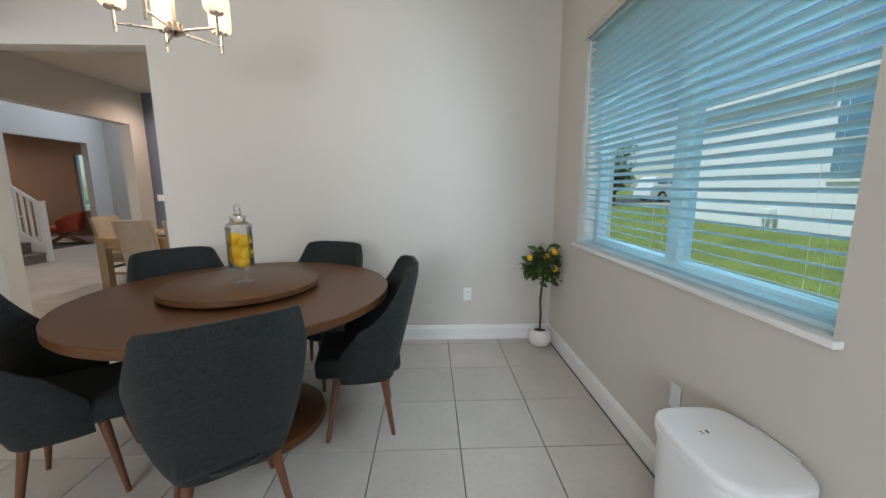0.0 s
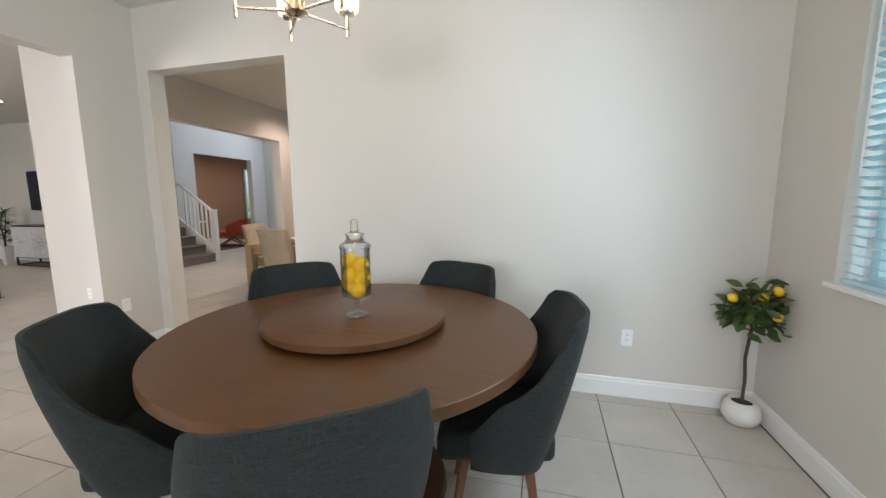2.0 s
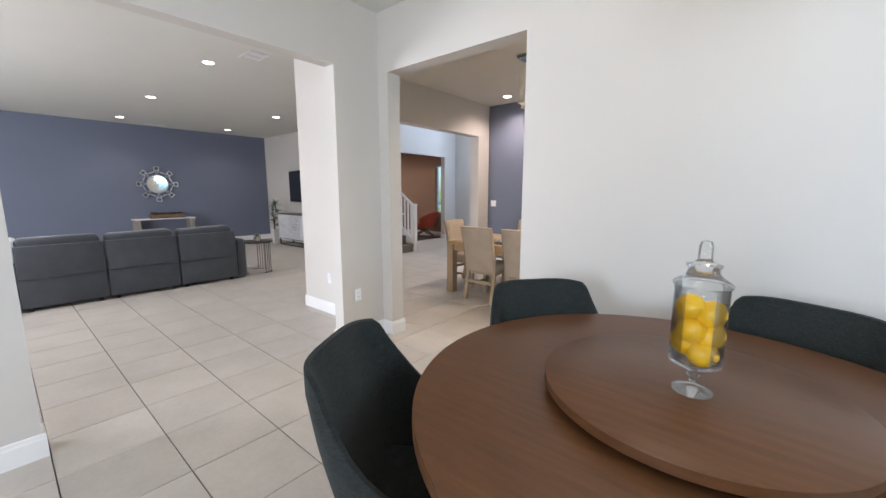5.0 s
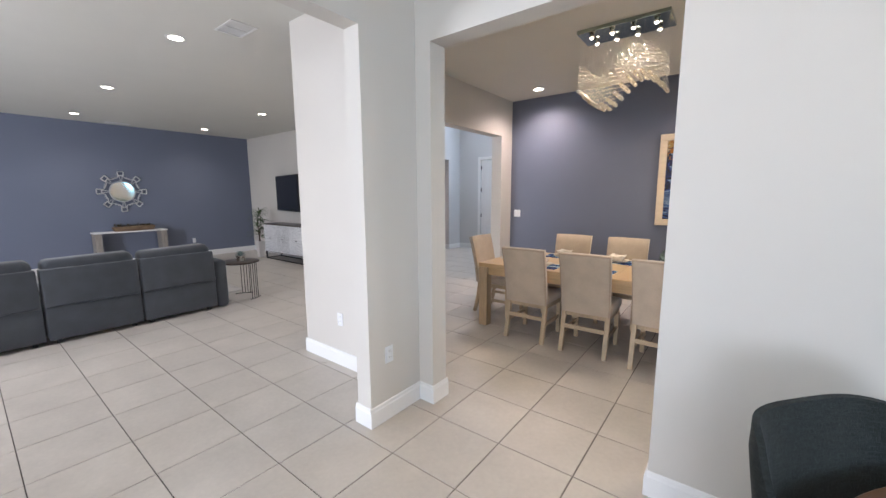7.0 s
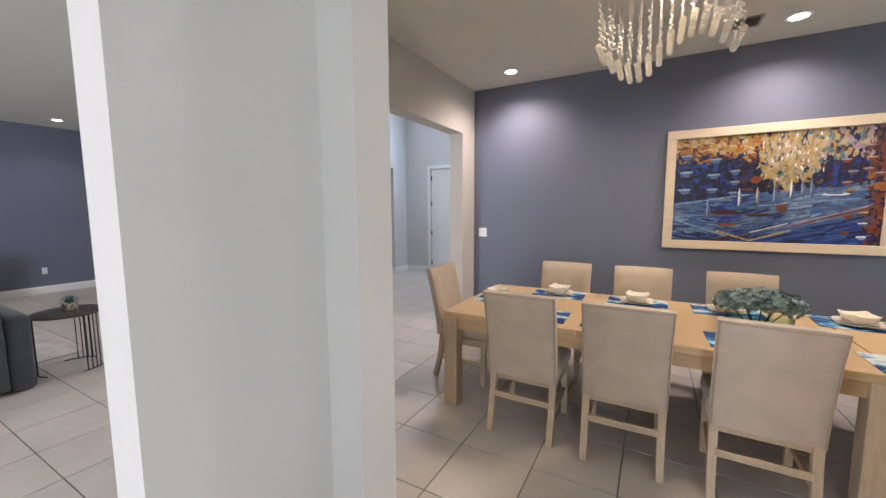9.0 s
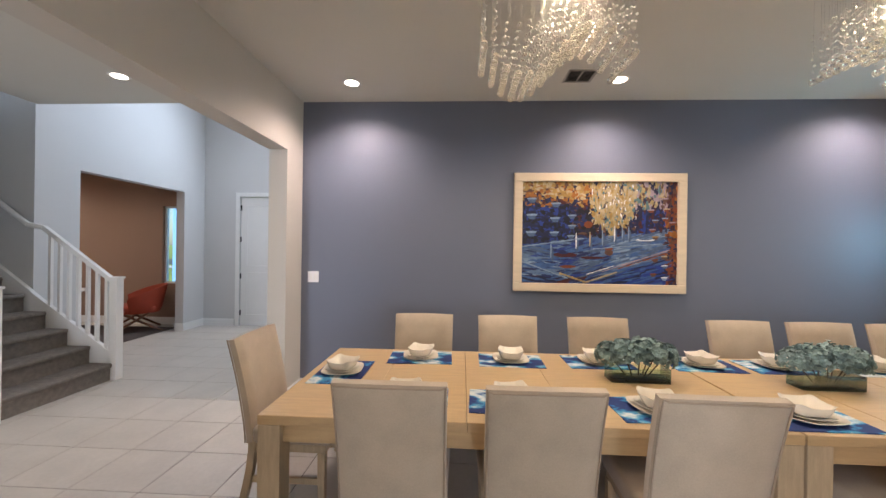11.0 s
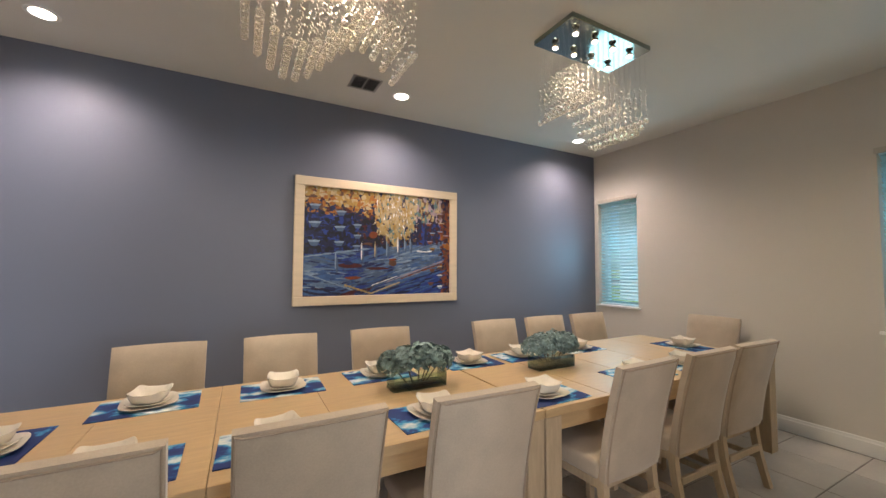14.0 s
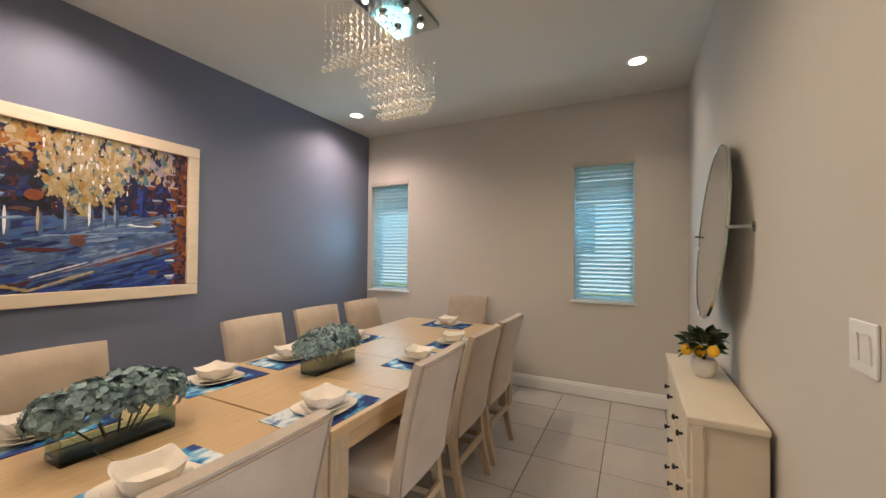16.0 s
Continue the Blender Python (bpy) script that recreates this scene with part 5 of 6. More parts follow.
def lemon_pot():
    t = thing("potted_lemon_foliage", "small artificial lemon plant in a whitewashed pot on the sideboard", "plant", (-0.86, 3.745, 0.83))
    t.scale = (0.8, 0.8, 0.8)
    part("pot", turned([(0.040, 0), (0.052, 0.005), (0.070, 0.04), (0.074, 0.075), (0.068, 0.112), (0.063, 0.118), (0.059, 0.112), (0.0, 0.108)], 28), WHITE_POT, t, smooth=True)
    rnd = random.Random(8)
    b2 = bmesh.new()
    leaf_verts(b2, (0, 0, 0), (1, 0, 0), 0.080, 0.052, 0.4)
    me = bpy.data.meshes.new("leaf")
    b2.to_mesh(me)
    b2.free()
    me.materials.append(LEAF_DARK)
    for i in range(90):
        a, e = rnd.uniform(0, 6.28), rnd.uniform(-0.5, 1.4)
        r = rnd.uniform(0.02, 0.10)
        p = Vector((math.cos(a) * math.cos(e) * r * 1.2, math.sin(a) * math.cos(e) * r, 0.19 + math.sin(e) * r * 0.9))
        ob = new("leaf", me)
        ob.parent = t
        ob.matrix_basis = pose(*p, rnd.uniform(-50, 50), -math.degrees(e) * 0.6 + rnd.uniform(-25, 25), math.degrees(a) + rnd.uniform(-40, 40))
    bm = bmesh.new()
    for k in range(8):
        a = k * 0.8
        rod(bm, (0, 0, 0.10), (0.06 * math.cos(a), 0.06 * math.sin(a), 0.22), 0.003, 0.002, 5)
    part("stems", bm, BARK, t)
    lm = lemon_mesh(6, 0.034)
    for dx, dy, dz in ((-0.085, 0.035, 0.175), (-0.06, 0.10, 0.175), (-0.10, -0.035, 0.185)):
        l2 = lm.copy()
        bmesh.ops.transform(l2, matrix=pose(dx, dy, dz, 20, 10, 0), verts=l2.verts)
        part("lemon", l2, LEMON, t, smooth=True)
    lm.free()


lemon_pot()

# ---- living room ----
def sofa():
    t = thing("sectional_sofa", "grey upholstered reclining sofa seen from behind on the living room tiles", "sofa", (0, 0, 0))
    xb = -7.66
    for i in range(4):
        y1 = 3.50 - 0.815 * i
        y0 = y1 - 0.798
        part("base", boxed(xb - 0.90, xb - 0.01, y0, y1, 0.045, 0.43, 0.018, 3), SOFA, t, smooth=True)
        part("seat_cushion", boxed(xb - 0.93, xb - 0.24, y0 + 0.01, y1 - 0.01, 0.432, 0.53, 0.04, 3), SOFA, t, smooth=True)
        part("backrest", boxed(xb - 0.20, xb + 0.012, y0 + 0.003, y1 - 0.003, 0.40, 0.80, 0.018, 3, Matrix.Translation((xb, 0, 0.4)) @ Matrix.Rotation(radians(-4), 4, "Y") @ Matrix.Translation((-xb, 0, -0.4))), SOFA, t, smooth=True)
        bm = boxed(xb - 0.31, xb - 0.05, y0 + 0.02, y1 - 0.02, 0.62, 0.875, 0.06, 4)
        for v in bm.verts:
            v.co.z += 0.014 * math.sin(v.co.y * 17 + i) + 0.008 * math.sin(v.co.y * 41 + 2 * i)
        part("head_cushion", bm, SOFA, t, smooth=True)
        for yy in (y0 + 0.08, y1 - 0.08):
            part("foot", boxed(xb - 0.12, xb - 0.07, yy - 0.02, yy + 0.02, 0, 0.0445), BLACK, t)
    bm = boxed(xb - 0.95, xb - 0.03, 3.51, 3.67, 0.0005, 0.66, 0.06, 4)
    part("armrest", bm, SOFA, t, smooth=True)
    part("chaise", boxed(-10.3, -8.62, 0.24, 1.10, 0.07, 0.45, 0.05, 3), SOFA, t, smooth=True)


sofa()
pil = tagged(link("throw_pillow", boxed(-0.2, 0.2, -0.07, 0.07, -0.18, 0.18, 0.065, 4), TRIM, smooth=True), "white throw pillow on the grey sectional sofa", "pillow")
pil.matrix_world = pose(-8.75, 0.95, 0.66, 15, 0, 80)


def throw():
    rnd = random.Random(2)
    bm = bmesh.new()
    n = 16
    g = [[bm.verts.new((-0.35 + 0.7 * i / n, -0.28 + 0.56 * j / n, 0.12 * math.exp(-(((i - 8) / 5) ** 2)) + 0.02 * math.sin(i * 1.9 + j * 0.8) + rnd.uniform(0, 0.018))) for j in range(n + 1)] for i in range(n + 1)]
    for i in range(n):
        for j in range(n):
            bm.faces.new((g[i][j], g[i + 1][j], g[i + 1][j + 1], g[i][j + 1]))
    r = bmesh.ops.extrude_face_region(bm, geom=list(bm.faces))
    bmesh.ops.translate(bm, vec=(0, 0, 0.05), verts=[v for v in r["geom"] if isinstance(v, bmesh.types.BMVert)])
    ob = tagged(link("fur_throw", bm, mat("brown_fur", (0.13, 0.10, 0.08), 0.95, vary=0.5, scale=14, fine=200, bump=1.0, stretch=(1, 5, 1), dist=0.01), smooth=True), "striped brown fur throw piled on the grey sectional sofa", "blanket")
    ob.matrix_world = pose(-9.35, 0.75, 0.50, 0, 0, 15)


throw()


def side_table():
    cx, cy, r, h = -8.02, 3.98, 0.27, 0.56
    t = thing("round_side_table", "round dark-topped side table on black wire legs", "side table", (cx, cy, 0))
    part("tabletop", turned([(r - 0.005, h - 0.022), (r, h - 0.018), (r, h - 0.004), (r - 0.006, h)], 48), BLACK_WOOD, t, smooth=True)
    bm = bmesh.new()
    for k in range(48):
        a, b = 2 * math.pi * k / 48, 2 * math.pi * (k + 1) / 48
        if int(k / 8) % 2 == 0:
            rod(bm, ((r - 0.02) * math.cos(a), (r - 0.02) * math.sin(a), 0.008), ((r - 0.02) * math.cos(b), (r - 0.02) * math.sin(b), 0.008), 0.005, None, 6)
    part("foot_ring", bm, BLACK, t)
    for g in range(3):
        for k in range(4):
            a = radians(g * 120 + 8 + k * 9)
            bm = bmesh.new()
            rod(bm, ((r - 0.02) * math.cos(a), (r - 0.02) * math.sin(a), 0.012), ((r - 0.02) * math.cos(a), (r - 0.02) * math.sin(a), h - 0.023), 0.0045, None, 8)
            part("wire_leg", bm, BLACK, t)
    p = thing("potted_succulent", "small succulent in a silver pot on the side table", "plant", (cx, cy + 0.02, h))
    part("pot", turned([(0.055, 0), (0.06, 0.005), (0.06, 0.075), (0.052, 0.075), (0.05, 0.065), (0.0, 0.064)], 24), NICKEL, p, smooth=True)
    bm = bmesh.new()
    for k in range(26):
        a, e = k * 2.4, 0.25 + 0.045 * k
        leaf_verts(bm, (0, 0, 0.068), (math.cos(a) * math.cos(e), math.sin(a) * math.cos(e), math.sin(e)), 0.085, 0.03, 0.3)
    part("leaves", bm, LEAF_GREY, p, smooth=True)


BLACK_WOOD = mat("espresso_wood", (0.045, 0.03, 0.022), 0.3, vary=0.15, scale=8, fine=60, bump=0.05)
WEATHERED = mat("weathered_grey_wood", (0.27, 0.24, 0.21), 0.7, vary=0.25, scale=7, fine=80, bump=0.25, stretch=(6, 6, 1))
side_table()
rug = tagged(link("area_rug", boxed(-10.6, -8.45, 1.6, 4.2, 0.0005, 0.012, 0.003), mat("pale_rug", (0.55, 0.52, 0.50), 0.95, vary=0.35, scale=5, fine=200, bump=0.8)), "pale mottled area rug in front of the sofa", "rug")


def console_table():
    t = thing("console_table", "slim console table with white top and grey wood ends", "console table", (LIV_W + 0.03, 3.77, 0))
    W, D, H = 0.62, 0.34, 0.775
    part("tabletop", boxed(0, D, -W - 0.02, W + 0.02, H - 0.022, H, 0.003), TRIM, t)
    for s in (-1, 1):
        part("end_panel", boxed(0.01, D - 0.01, s * (W - 0.05) - 0.055, s * (W - 0.05) + 0.055, 0, H - 0.0305, 0.003), WEATHERED, t)
    b = thing("dough_bowl", "rough wooden trough filled with moss on the console table", "decoration", (LIV_W + 0.20, 3.84, H))
    bm = boxed(-0.10, 0.10, -0.37, 0.37, 0, 0.105, 0.02, 2)
    for v in bm.verts:
        if v.co.z < 0.05: v.co.y *= 0.93
        v.co.z += 0.006 * math.sin(v.co.y * 23)
    part("trough", bm, mat("rough_trough_wood", (0.17, 0.11, 0.065), 0.85, vary=0.35, scale=14, fine=90, bump=0.6, stretch=(4, 1, 4)), b, smooth=True)
    bm = bmesh.new()
    rnd = random.Random(6)
    for k in range(130):
        o = (rnd.uniform(-0.07, 0.07), rnd.uniform(-0.33, 0.33), 0.10)
        leaf_verts(bm, o, (rnd.gauss(0, 1), rnd.gauss(0, 1), abs(rnd.gauss(0.8, 0.5))), rnd.uniform(0.04, 0.08), 0.03, 0.4)
    part("moss", bm, mat("dried_moss", (0.07, 0.055, 0.03), 0.95, vary=0.4, scale=20, bump=0.4), b)


console_table()


def sunburst_mirror():
    t = thing("sunburst_mirror", "round mirror in a silver openwork sunburst frame", "mirror", (LIV_W + 0.02, 3.75, 1.63), 90)
    rot = pose(0, 0, 0, 90)
    part("mirror_glass", turned([(0.205, 0.010), (0.21, 0.014), (0.205, 0.018)], 56, pose(0, 0, 0, 91.1, 0, -0.6)), MIRROR, t)
    part("inner_ring", turned([(0.205, 0.004), (0.228, 0.004), (0.228, 0.024), (0.208, 0.024)], 56, rot, cap=False), SILVER, t, smooth=True)
    for k in range(8):
        a = math.radians(45 * k)
        bm = bmesh.new()
        def P(r, off):
            return (r * math.cos(a) - off * math.sin(a), -0.014, r * math.sin(a) + off * math.cos(a))
        w = 0.012
        sq = [P(0.345, -0.045), P(0.345, 0.045), P(0.43, 0.052), P(0.43, -0.052)]
        for i in range(4):
            rod(bm, sq[i], sq[(i + 1) % 4], w, None, 4)
        for s in (-1, 1):
            pr = None
            for j in range(7):
                u = j / 6
                off = s * (0.04 + 0.115 * u ** 1.6)
                p = P(0.345 - 0.085 * math.sin(u * 1.9) + 0.02 * u, off)
                if pr: rod(bm, pr, p, 0.009, None, 4)
                pr = p
            rod(bm, P(0.225, s * 0.01), P(0.345, s * 0.03), 0.007, None, 4)
        part("ray", bm, SILVER, t)


SILVER = mat("silver_leaf", (0.72, 0.72, 0.72), 0.3, metal=0.9, vary=0.1, scale=30, bump=0.1)
sunburst_mirror()


def tv_cabinet():
    x0, x1, y0, y1 = -11.28, -9.55, 6.02, 6.46
    t = thing("media_cabinet", "black media cabinet with pale carved sunburst doors", "cabinet", ((x0 + x1) / 2, (y0 + y1) / 2, 0))
    hx, hy, z0, z1 = (x1 - x0) / 2, (y1 - y0) / 2, 0.17, 0.86
    part("body", boxed(-hx, hx, -hy + 0.02, hy, z0, z1, 0.004), BLACK_WOOD, t)
    pale = mat("whitewashed_carved_wood", (0.62, 0.62, 0.62), 0.75, vary=0.2, scale=25, fine=120, bump=0.3)
    groove = mat("carved_groove", (0.30, 0.30, 0.31), 0.9, vary=0.2, scale=25, bump=0.2)
    for c in range(3):
        a = -hx + 0.02 + c * (2 * hx - 0.04) / 3
        b = a + (2 * hx - 0.04) / 3 - 0.006
        d = part("door", boxed(a, b, -hy, -hy + 0.019, z0 + 0.02, z1 - 0.03, 0.002), pale, t)
        bm = bmesh.new()
        cx, cz = (0, (z0 + z1) / 2)
        for k in range(64):
            an = 2 * math.pi * k / 64 + 0.03
            r0, r1 = 0.05, 1.2
            p0 = Vector((cx + r0 * math.cos(an), 0, cz + r0 * math.sin(an)))
            dr = Vector((math.cos(an), 0, math.sin(an)))
            L = 1.2
            lo, hi = 0.0, L
            ts = []
            for s in range(60):
                q = p0 + dr * (L * s / 60)
                if a + 0.006 < q.x < b - 0.006 and z0 + 0.03 < q.z < z1 - 0.04: ts.append(L * s / 60)
            if len(ts) > 1:
                A, B = p0 + dr * ts[0], p0 + dr * ts[-1]
                n = Vector((-dr.z, 0, dr.x)) * 0.0035
                y = -hy - 0.0012
                bm.faces.new([bm.verts.new((q.x, y, q.z)) for q in (A - n * 0.5, A + n * 0.5, B + n, B - n)])
        part("carving", bm, groove, d)
        part("handle", boxed((a + b) / 2 - 0.03, (a + b) / 2 + 0.03, -hy - 0.02, -hy - 0.004, cz - 0.008, cz + 0.008, 0.002), BLACK, d, "black pull")
    for s in (-1, 1):
        for q in (-1, 1):
            part("leg", boxed(s * (hx - 0.02) - 0.012, s * (hx - 0.02) + 0.012, q * (hy - 0.035) - 0.012, q * (hy - 0.035) + 0.012, 0, z0 - 0.001), BLACK, t)
        part("floor_rail", boxed(-hx + 0.033, hx - 0.033, s * (hy - 0.035) - 0.01, s * (hy - 0.035) + 0.01, 0, 0.02), BLACK, t)
        part("side_rail", boxed(s * (hx - 0.02) - 0.01, s * (hx - 0.02) + 0.01, -hy + 0.05, hy - 0.05, 0, 0.02), BLACK, t)


tv_cabinet()


def television():
    t = thing("wall_television", "black flat television angled on an arm above the media cabinet", "television", (-10.62, 6.31, 1.58), -11)
    part("screen", boxed(-0.70, 0.70, -0.018, -0.0155, -0.40, 0.40), SCREEN, t)
    part("bezel", boxed(-0.72, 0.72, -0.0155, 0.03, -0.42, 0.42, 0.006), BLACK, t)
    part("wall_arm", boxed(-0.05, 0.05, 0.03, 0.20, -0.1, 0.1, 0.005), BLACK, t)


SCREEN = mat("tv_screen", (0.012, 0.014, 0.02), 0.08, vary=0.5, scale=8, fine=20, bump=0.0)
television()


def corner_plant():
    t = thing("potted_palm", "tall artificial palm in a white tapered planter beside the media cabinet", "plant", (-11.55, 6.05, 0))
    part("planter", turned([(0.075, 0), (0.08, 0.005), (0.125, 0.40), (0.125, 0.41), (0.11, 0.41), (0.105, 0.38), (0.0, 0.375)], 4, Matrix.Rotation(radians(45), 4, "Z")), WHITE_POT, t)
    rnd = random.Random(9)
    bm = bmesh.new()
    for k in range(5):
        rod(bm, (rnd.uniform(-0.03, 0.03), rnd.uniform(-0.03, 0.03), 0.37), (rnd.uniform(-0.08, 0.08), rnd.uniform(-0.08, 0.08), 0.75 + 0.09 * k), 0.008, 0.005, 6)
    part("stems", bm, BARK, t)
    bm = bmesh.new()
    for k in range(11):
        z = 0.50 + 0.062 * k
        o = Vector((rnd.uniform(-0.06, 0.06), rnd.uniform(-0.06, 0.06), z))
        for j in range(18):
            a = rnd.uniform(0, 6.28)
            leaf_verts(bm, o, (math.cos(a), math.sin(a), rnd.uniform(-0.1, 0.9)), rnd.uniform(0.15, 0.28), 0.027, 0.8)
    part("leaves", bm, LEAF, t, smooth=True)


corner_plant()
for x, y in ((-6.62, 2.95), (-9.33, 2.96), (-12.0, 3.0), (-12.05, 5.2), (-9.4, 5.2), (-6.7, 0.7), (-9.4, 0.7)):
    downlight(x, y, 36, (1.0, 0.93, 0.86), 130)
ceiling_vent(-5.95, 3.22, 0.17, 0.12, "white louvred vent in the living room ceiling", TRIM)
ceiling_vent(-12.6, 3.75, 0.10, 0.20, "white louvred vent by the slate blue living room wall", TRIM)


# ---- hall, stairs, front door, den ----
def stairs():
    t = thing("staircase", "straight staircase with grey-brown carpet and white skirts", "staircase", (-7.48, 0, 0))
    run, rise = 0.265, 0.188
    for i in range(15):
        y0 = 6.425 if i < 6 else 6.68
        bm = boxed(-run * (i + 1), -run * i + 0.022, y0, 7.468, rise * (i + 1) - 0.045, rise * (i + 1), 0.016, 3)
        box(bm, -run * (i + 1), -run * i, y0, 7.468, 0.0 if i < 3 else rise * (i - 2), rise * (i + 1) - 0.0455)
        part("tread", bm, CARPET, t, smooth=True)
    # skirt on the open side, rising with the steps
    def skirt(y, n0, n1, over, under, nm):
        bm = bmesh.new()
        a, b = -run * n0 + (0.03 if n0 == 0 else 0), -run * n1
        za, zb = rise * n0 + over, rise * n1 + over
        prof = [(a, max(0, za - under)), (a, za), (b, zb), (b, max(0, zb - under))]
        vs = [[bm.verts.new((x, yy, z)) for x, z in prof] for yy in (y, y + 0.045)]
        for k in range(4):
            bm.faces.new((vs[0][k], vs[0][(k + 1) % 4], vs[1][(k + 1) % 4], vs[1][k]))
        bm.faces.new(vs[0])
        bm.faces.new(vs[1])
        part(nm, bm, TRIM, t)
    skirt(7.472, 0, 3.75, 0.27, 3.0, "skirt_open_side")
    skirt(7.480, 3.76, 15, 0.27, 0.5, "skirt_wall_side")
    # balusters and rail on the open side
    bm = bmesh.new()
    rod(bm, (0.02, 7.495, 1.08), (-0.86, 7.495, 1.705), 0.034, None, 4, True)
    part("handrail", bm, TRIM, t)
    for k in range(7):
        x = -0.09 - 0.113 * k
        z0 = rise * (-x / run) + 0.26
        z1 = 1.08 + 0.71 * (0.02 - x) - 0.02
        part("baluster", boxed(x - 0.016, x + 0.016, 7.479, 7.511, z0, z1), TRIM, t)
    bm = bmesh.new()
    rod(bm, (-0.86, 7.495, 1.70), (-1.02, 7.468, 1.735), 0.03, None, 8)
    rod(bm, (-1.02, 7.468, 1.735), (-3.7, 7.468, 3.64), 0.028, None, 10)
    for x in (-1.3, -2.4, -3.4):
        rod(bm, (x, 7.468, 1.735 + 0.71 * (-x - 1.02)), (x, 7.53, 1.70 + 0.71 * (-x - 1.02) - 0.06), 0.008, None, 8)
    part("wall_handrail", bm, TRIM, t, smooth=True)
    bm = bmesh.new()
    for y in (7.495, 6.36):
        nb = boxed(-0.045 + 0.02, 0.045 + 0.02, y - 0.045, y + 0.045, 0, 1.13, 0.004)
        box(nb, -0.055 + 0.02, 0.055 + 0.02, y - 0.055, y + 0.055, 1.131, 1.155, 0.004)
        part("newel_post", nb, TRIM, t)
    bm.free()
    bm = bmesh.new()
    rod(bm, (0.0, 6.36, 1.08), (-0.5, 6.36, 1.44), 0.034, None, 4, True)
    part("handrail", bm, TRIM, t)
    for k in range(3):
        x = -0.12 - 0.113 * k
        part("baluster", boxed(x - 0.016, x + 0.016, 6.345, 6.377, max(0.2, rise * (-x / run) + 0.25), 1.08 - 0.71 * x - 0.02), TRIM, t)
    skirt(6.378, 0, 6, 0.27, 3.0, "skirt_south")


stairs()


def front_door():
    t = tagged(thing("door_front", "white two-panel front door with black hinges, shut", "", (-7.33, DOOR_Y, 0)), kind="structure")
    W, H = 0.46, 2.45
    d = part("door_leaf", boxed(-W, W, 0.03, 0.075, 0.008, H - 0.005, 0.002), TRIM, t)
    for z0, z1 in ((0.22, 1.0), (1.15, H - 0.17)):
        bm = bmesh.new()
        a = W - 0.13
        for q in ((-a - 0.02, -a, z0 - 0.02, z1 + 0.02), (a, a + 0.02, z0 - 0.02, z1 + 0.02), (-a, a, z0 - 0.02, z0), (-a, a, z1, z1 + 0.02)):
            box(bm, q[0], q[1], 0.022, 0.0305, q[2], q[3], 0.003, 1)
        part("panel_moulding", bm, TRIM, d)
    for z in (0.25, 0.95, 1.65, 2.25):
        part("hinge", boxed(-W - 0.008, -W + 0.012, 0.012, 0.032, z - 0.05, z + 0.05), BLACK, t, "black hinge")
    bm = bmesh.new()
    lathe(bm, [(0.027, 0), (0.027, 0.008), (0.010, 0.012), (0.010, 0.045)], 16, pose(W - 0.07, 0.03, 1.02, 90))
    rod(bm, (W - 0.07, -0.012, 1.02), (W - 0.18, -0.012, 1.02), 0.009, None, 10)
    lathe(bm, [(0.027, 0), (0.027, 0.012), (0.018, 0.016)], 16, pose(W - 0.07, 0.03, 1.16, 90))
    part("door_handle", bm, NICKEL, t, smooth=True)
    for x0, x1, z0, z1 in ((-W - 0.085, -W - 0.01, 0, H + 0.085), (W + 0.01, W + 0.085, 0, H + 0.085), (-W - 0.0095, W + 0.0095, H + 0.01, H + 0.085)):
        part("casing", boxed(x0, x1, -0.016, 0.0, z0, z1, 0.004), TRIM, t)


front_door()
for x, y in ((-6.70, 6.70),):
    downlight(x, y, 30, WARM, 130)
lamp("daylight_hall", "SPOT", look((-6.7, DOOR_Y - 0.1, 4.2), (-7.0, 6.0, 0.9)), 430, (0.72, 0.84, 1.0), cone=radians(165), blend=0.6, radius=0.8)
# fill lamp added at the stair's top to brighten the stair wall; window assumed
lamp("daylight_stair", "SPOT", look((-12.8, 7.1, 4.4), (-8.5, 7.3, 2.2)), 650, (0.72, 0.84, 1.0), cone=radians(160), blend=0.6, radius=0.5)
for x, y in ((-11.6, 8.6), (-11.6, 9.7), (-9.9, 9.1)):
    downlight(x, y, 62, (1.0, 0.86, 0.74), 150)


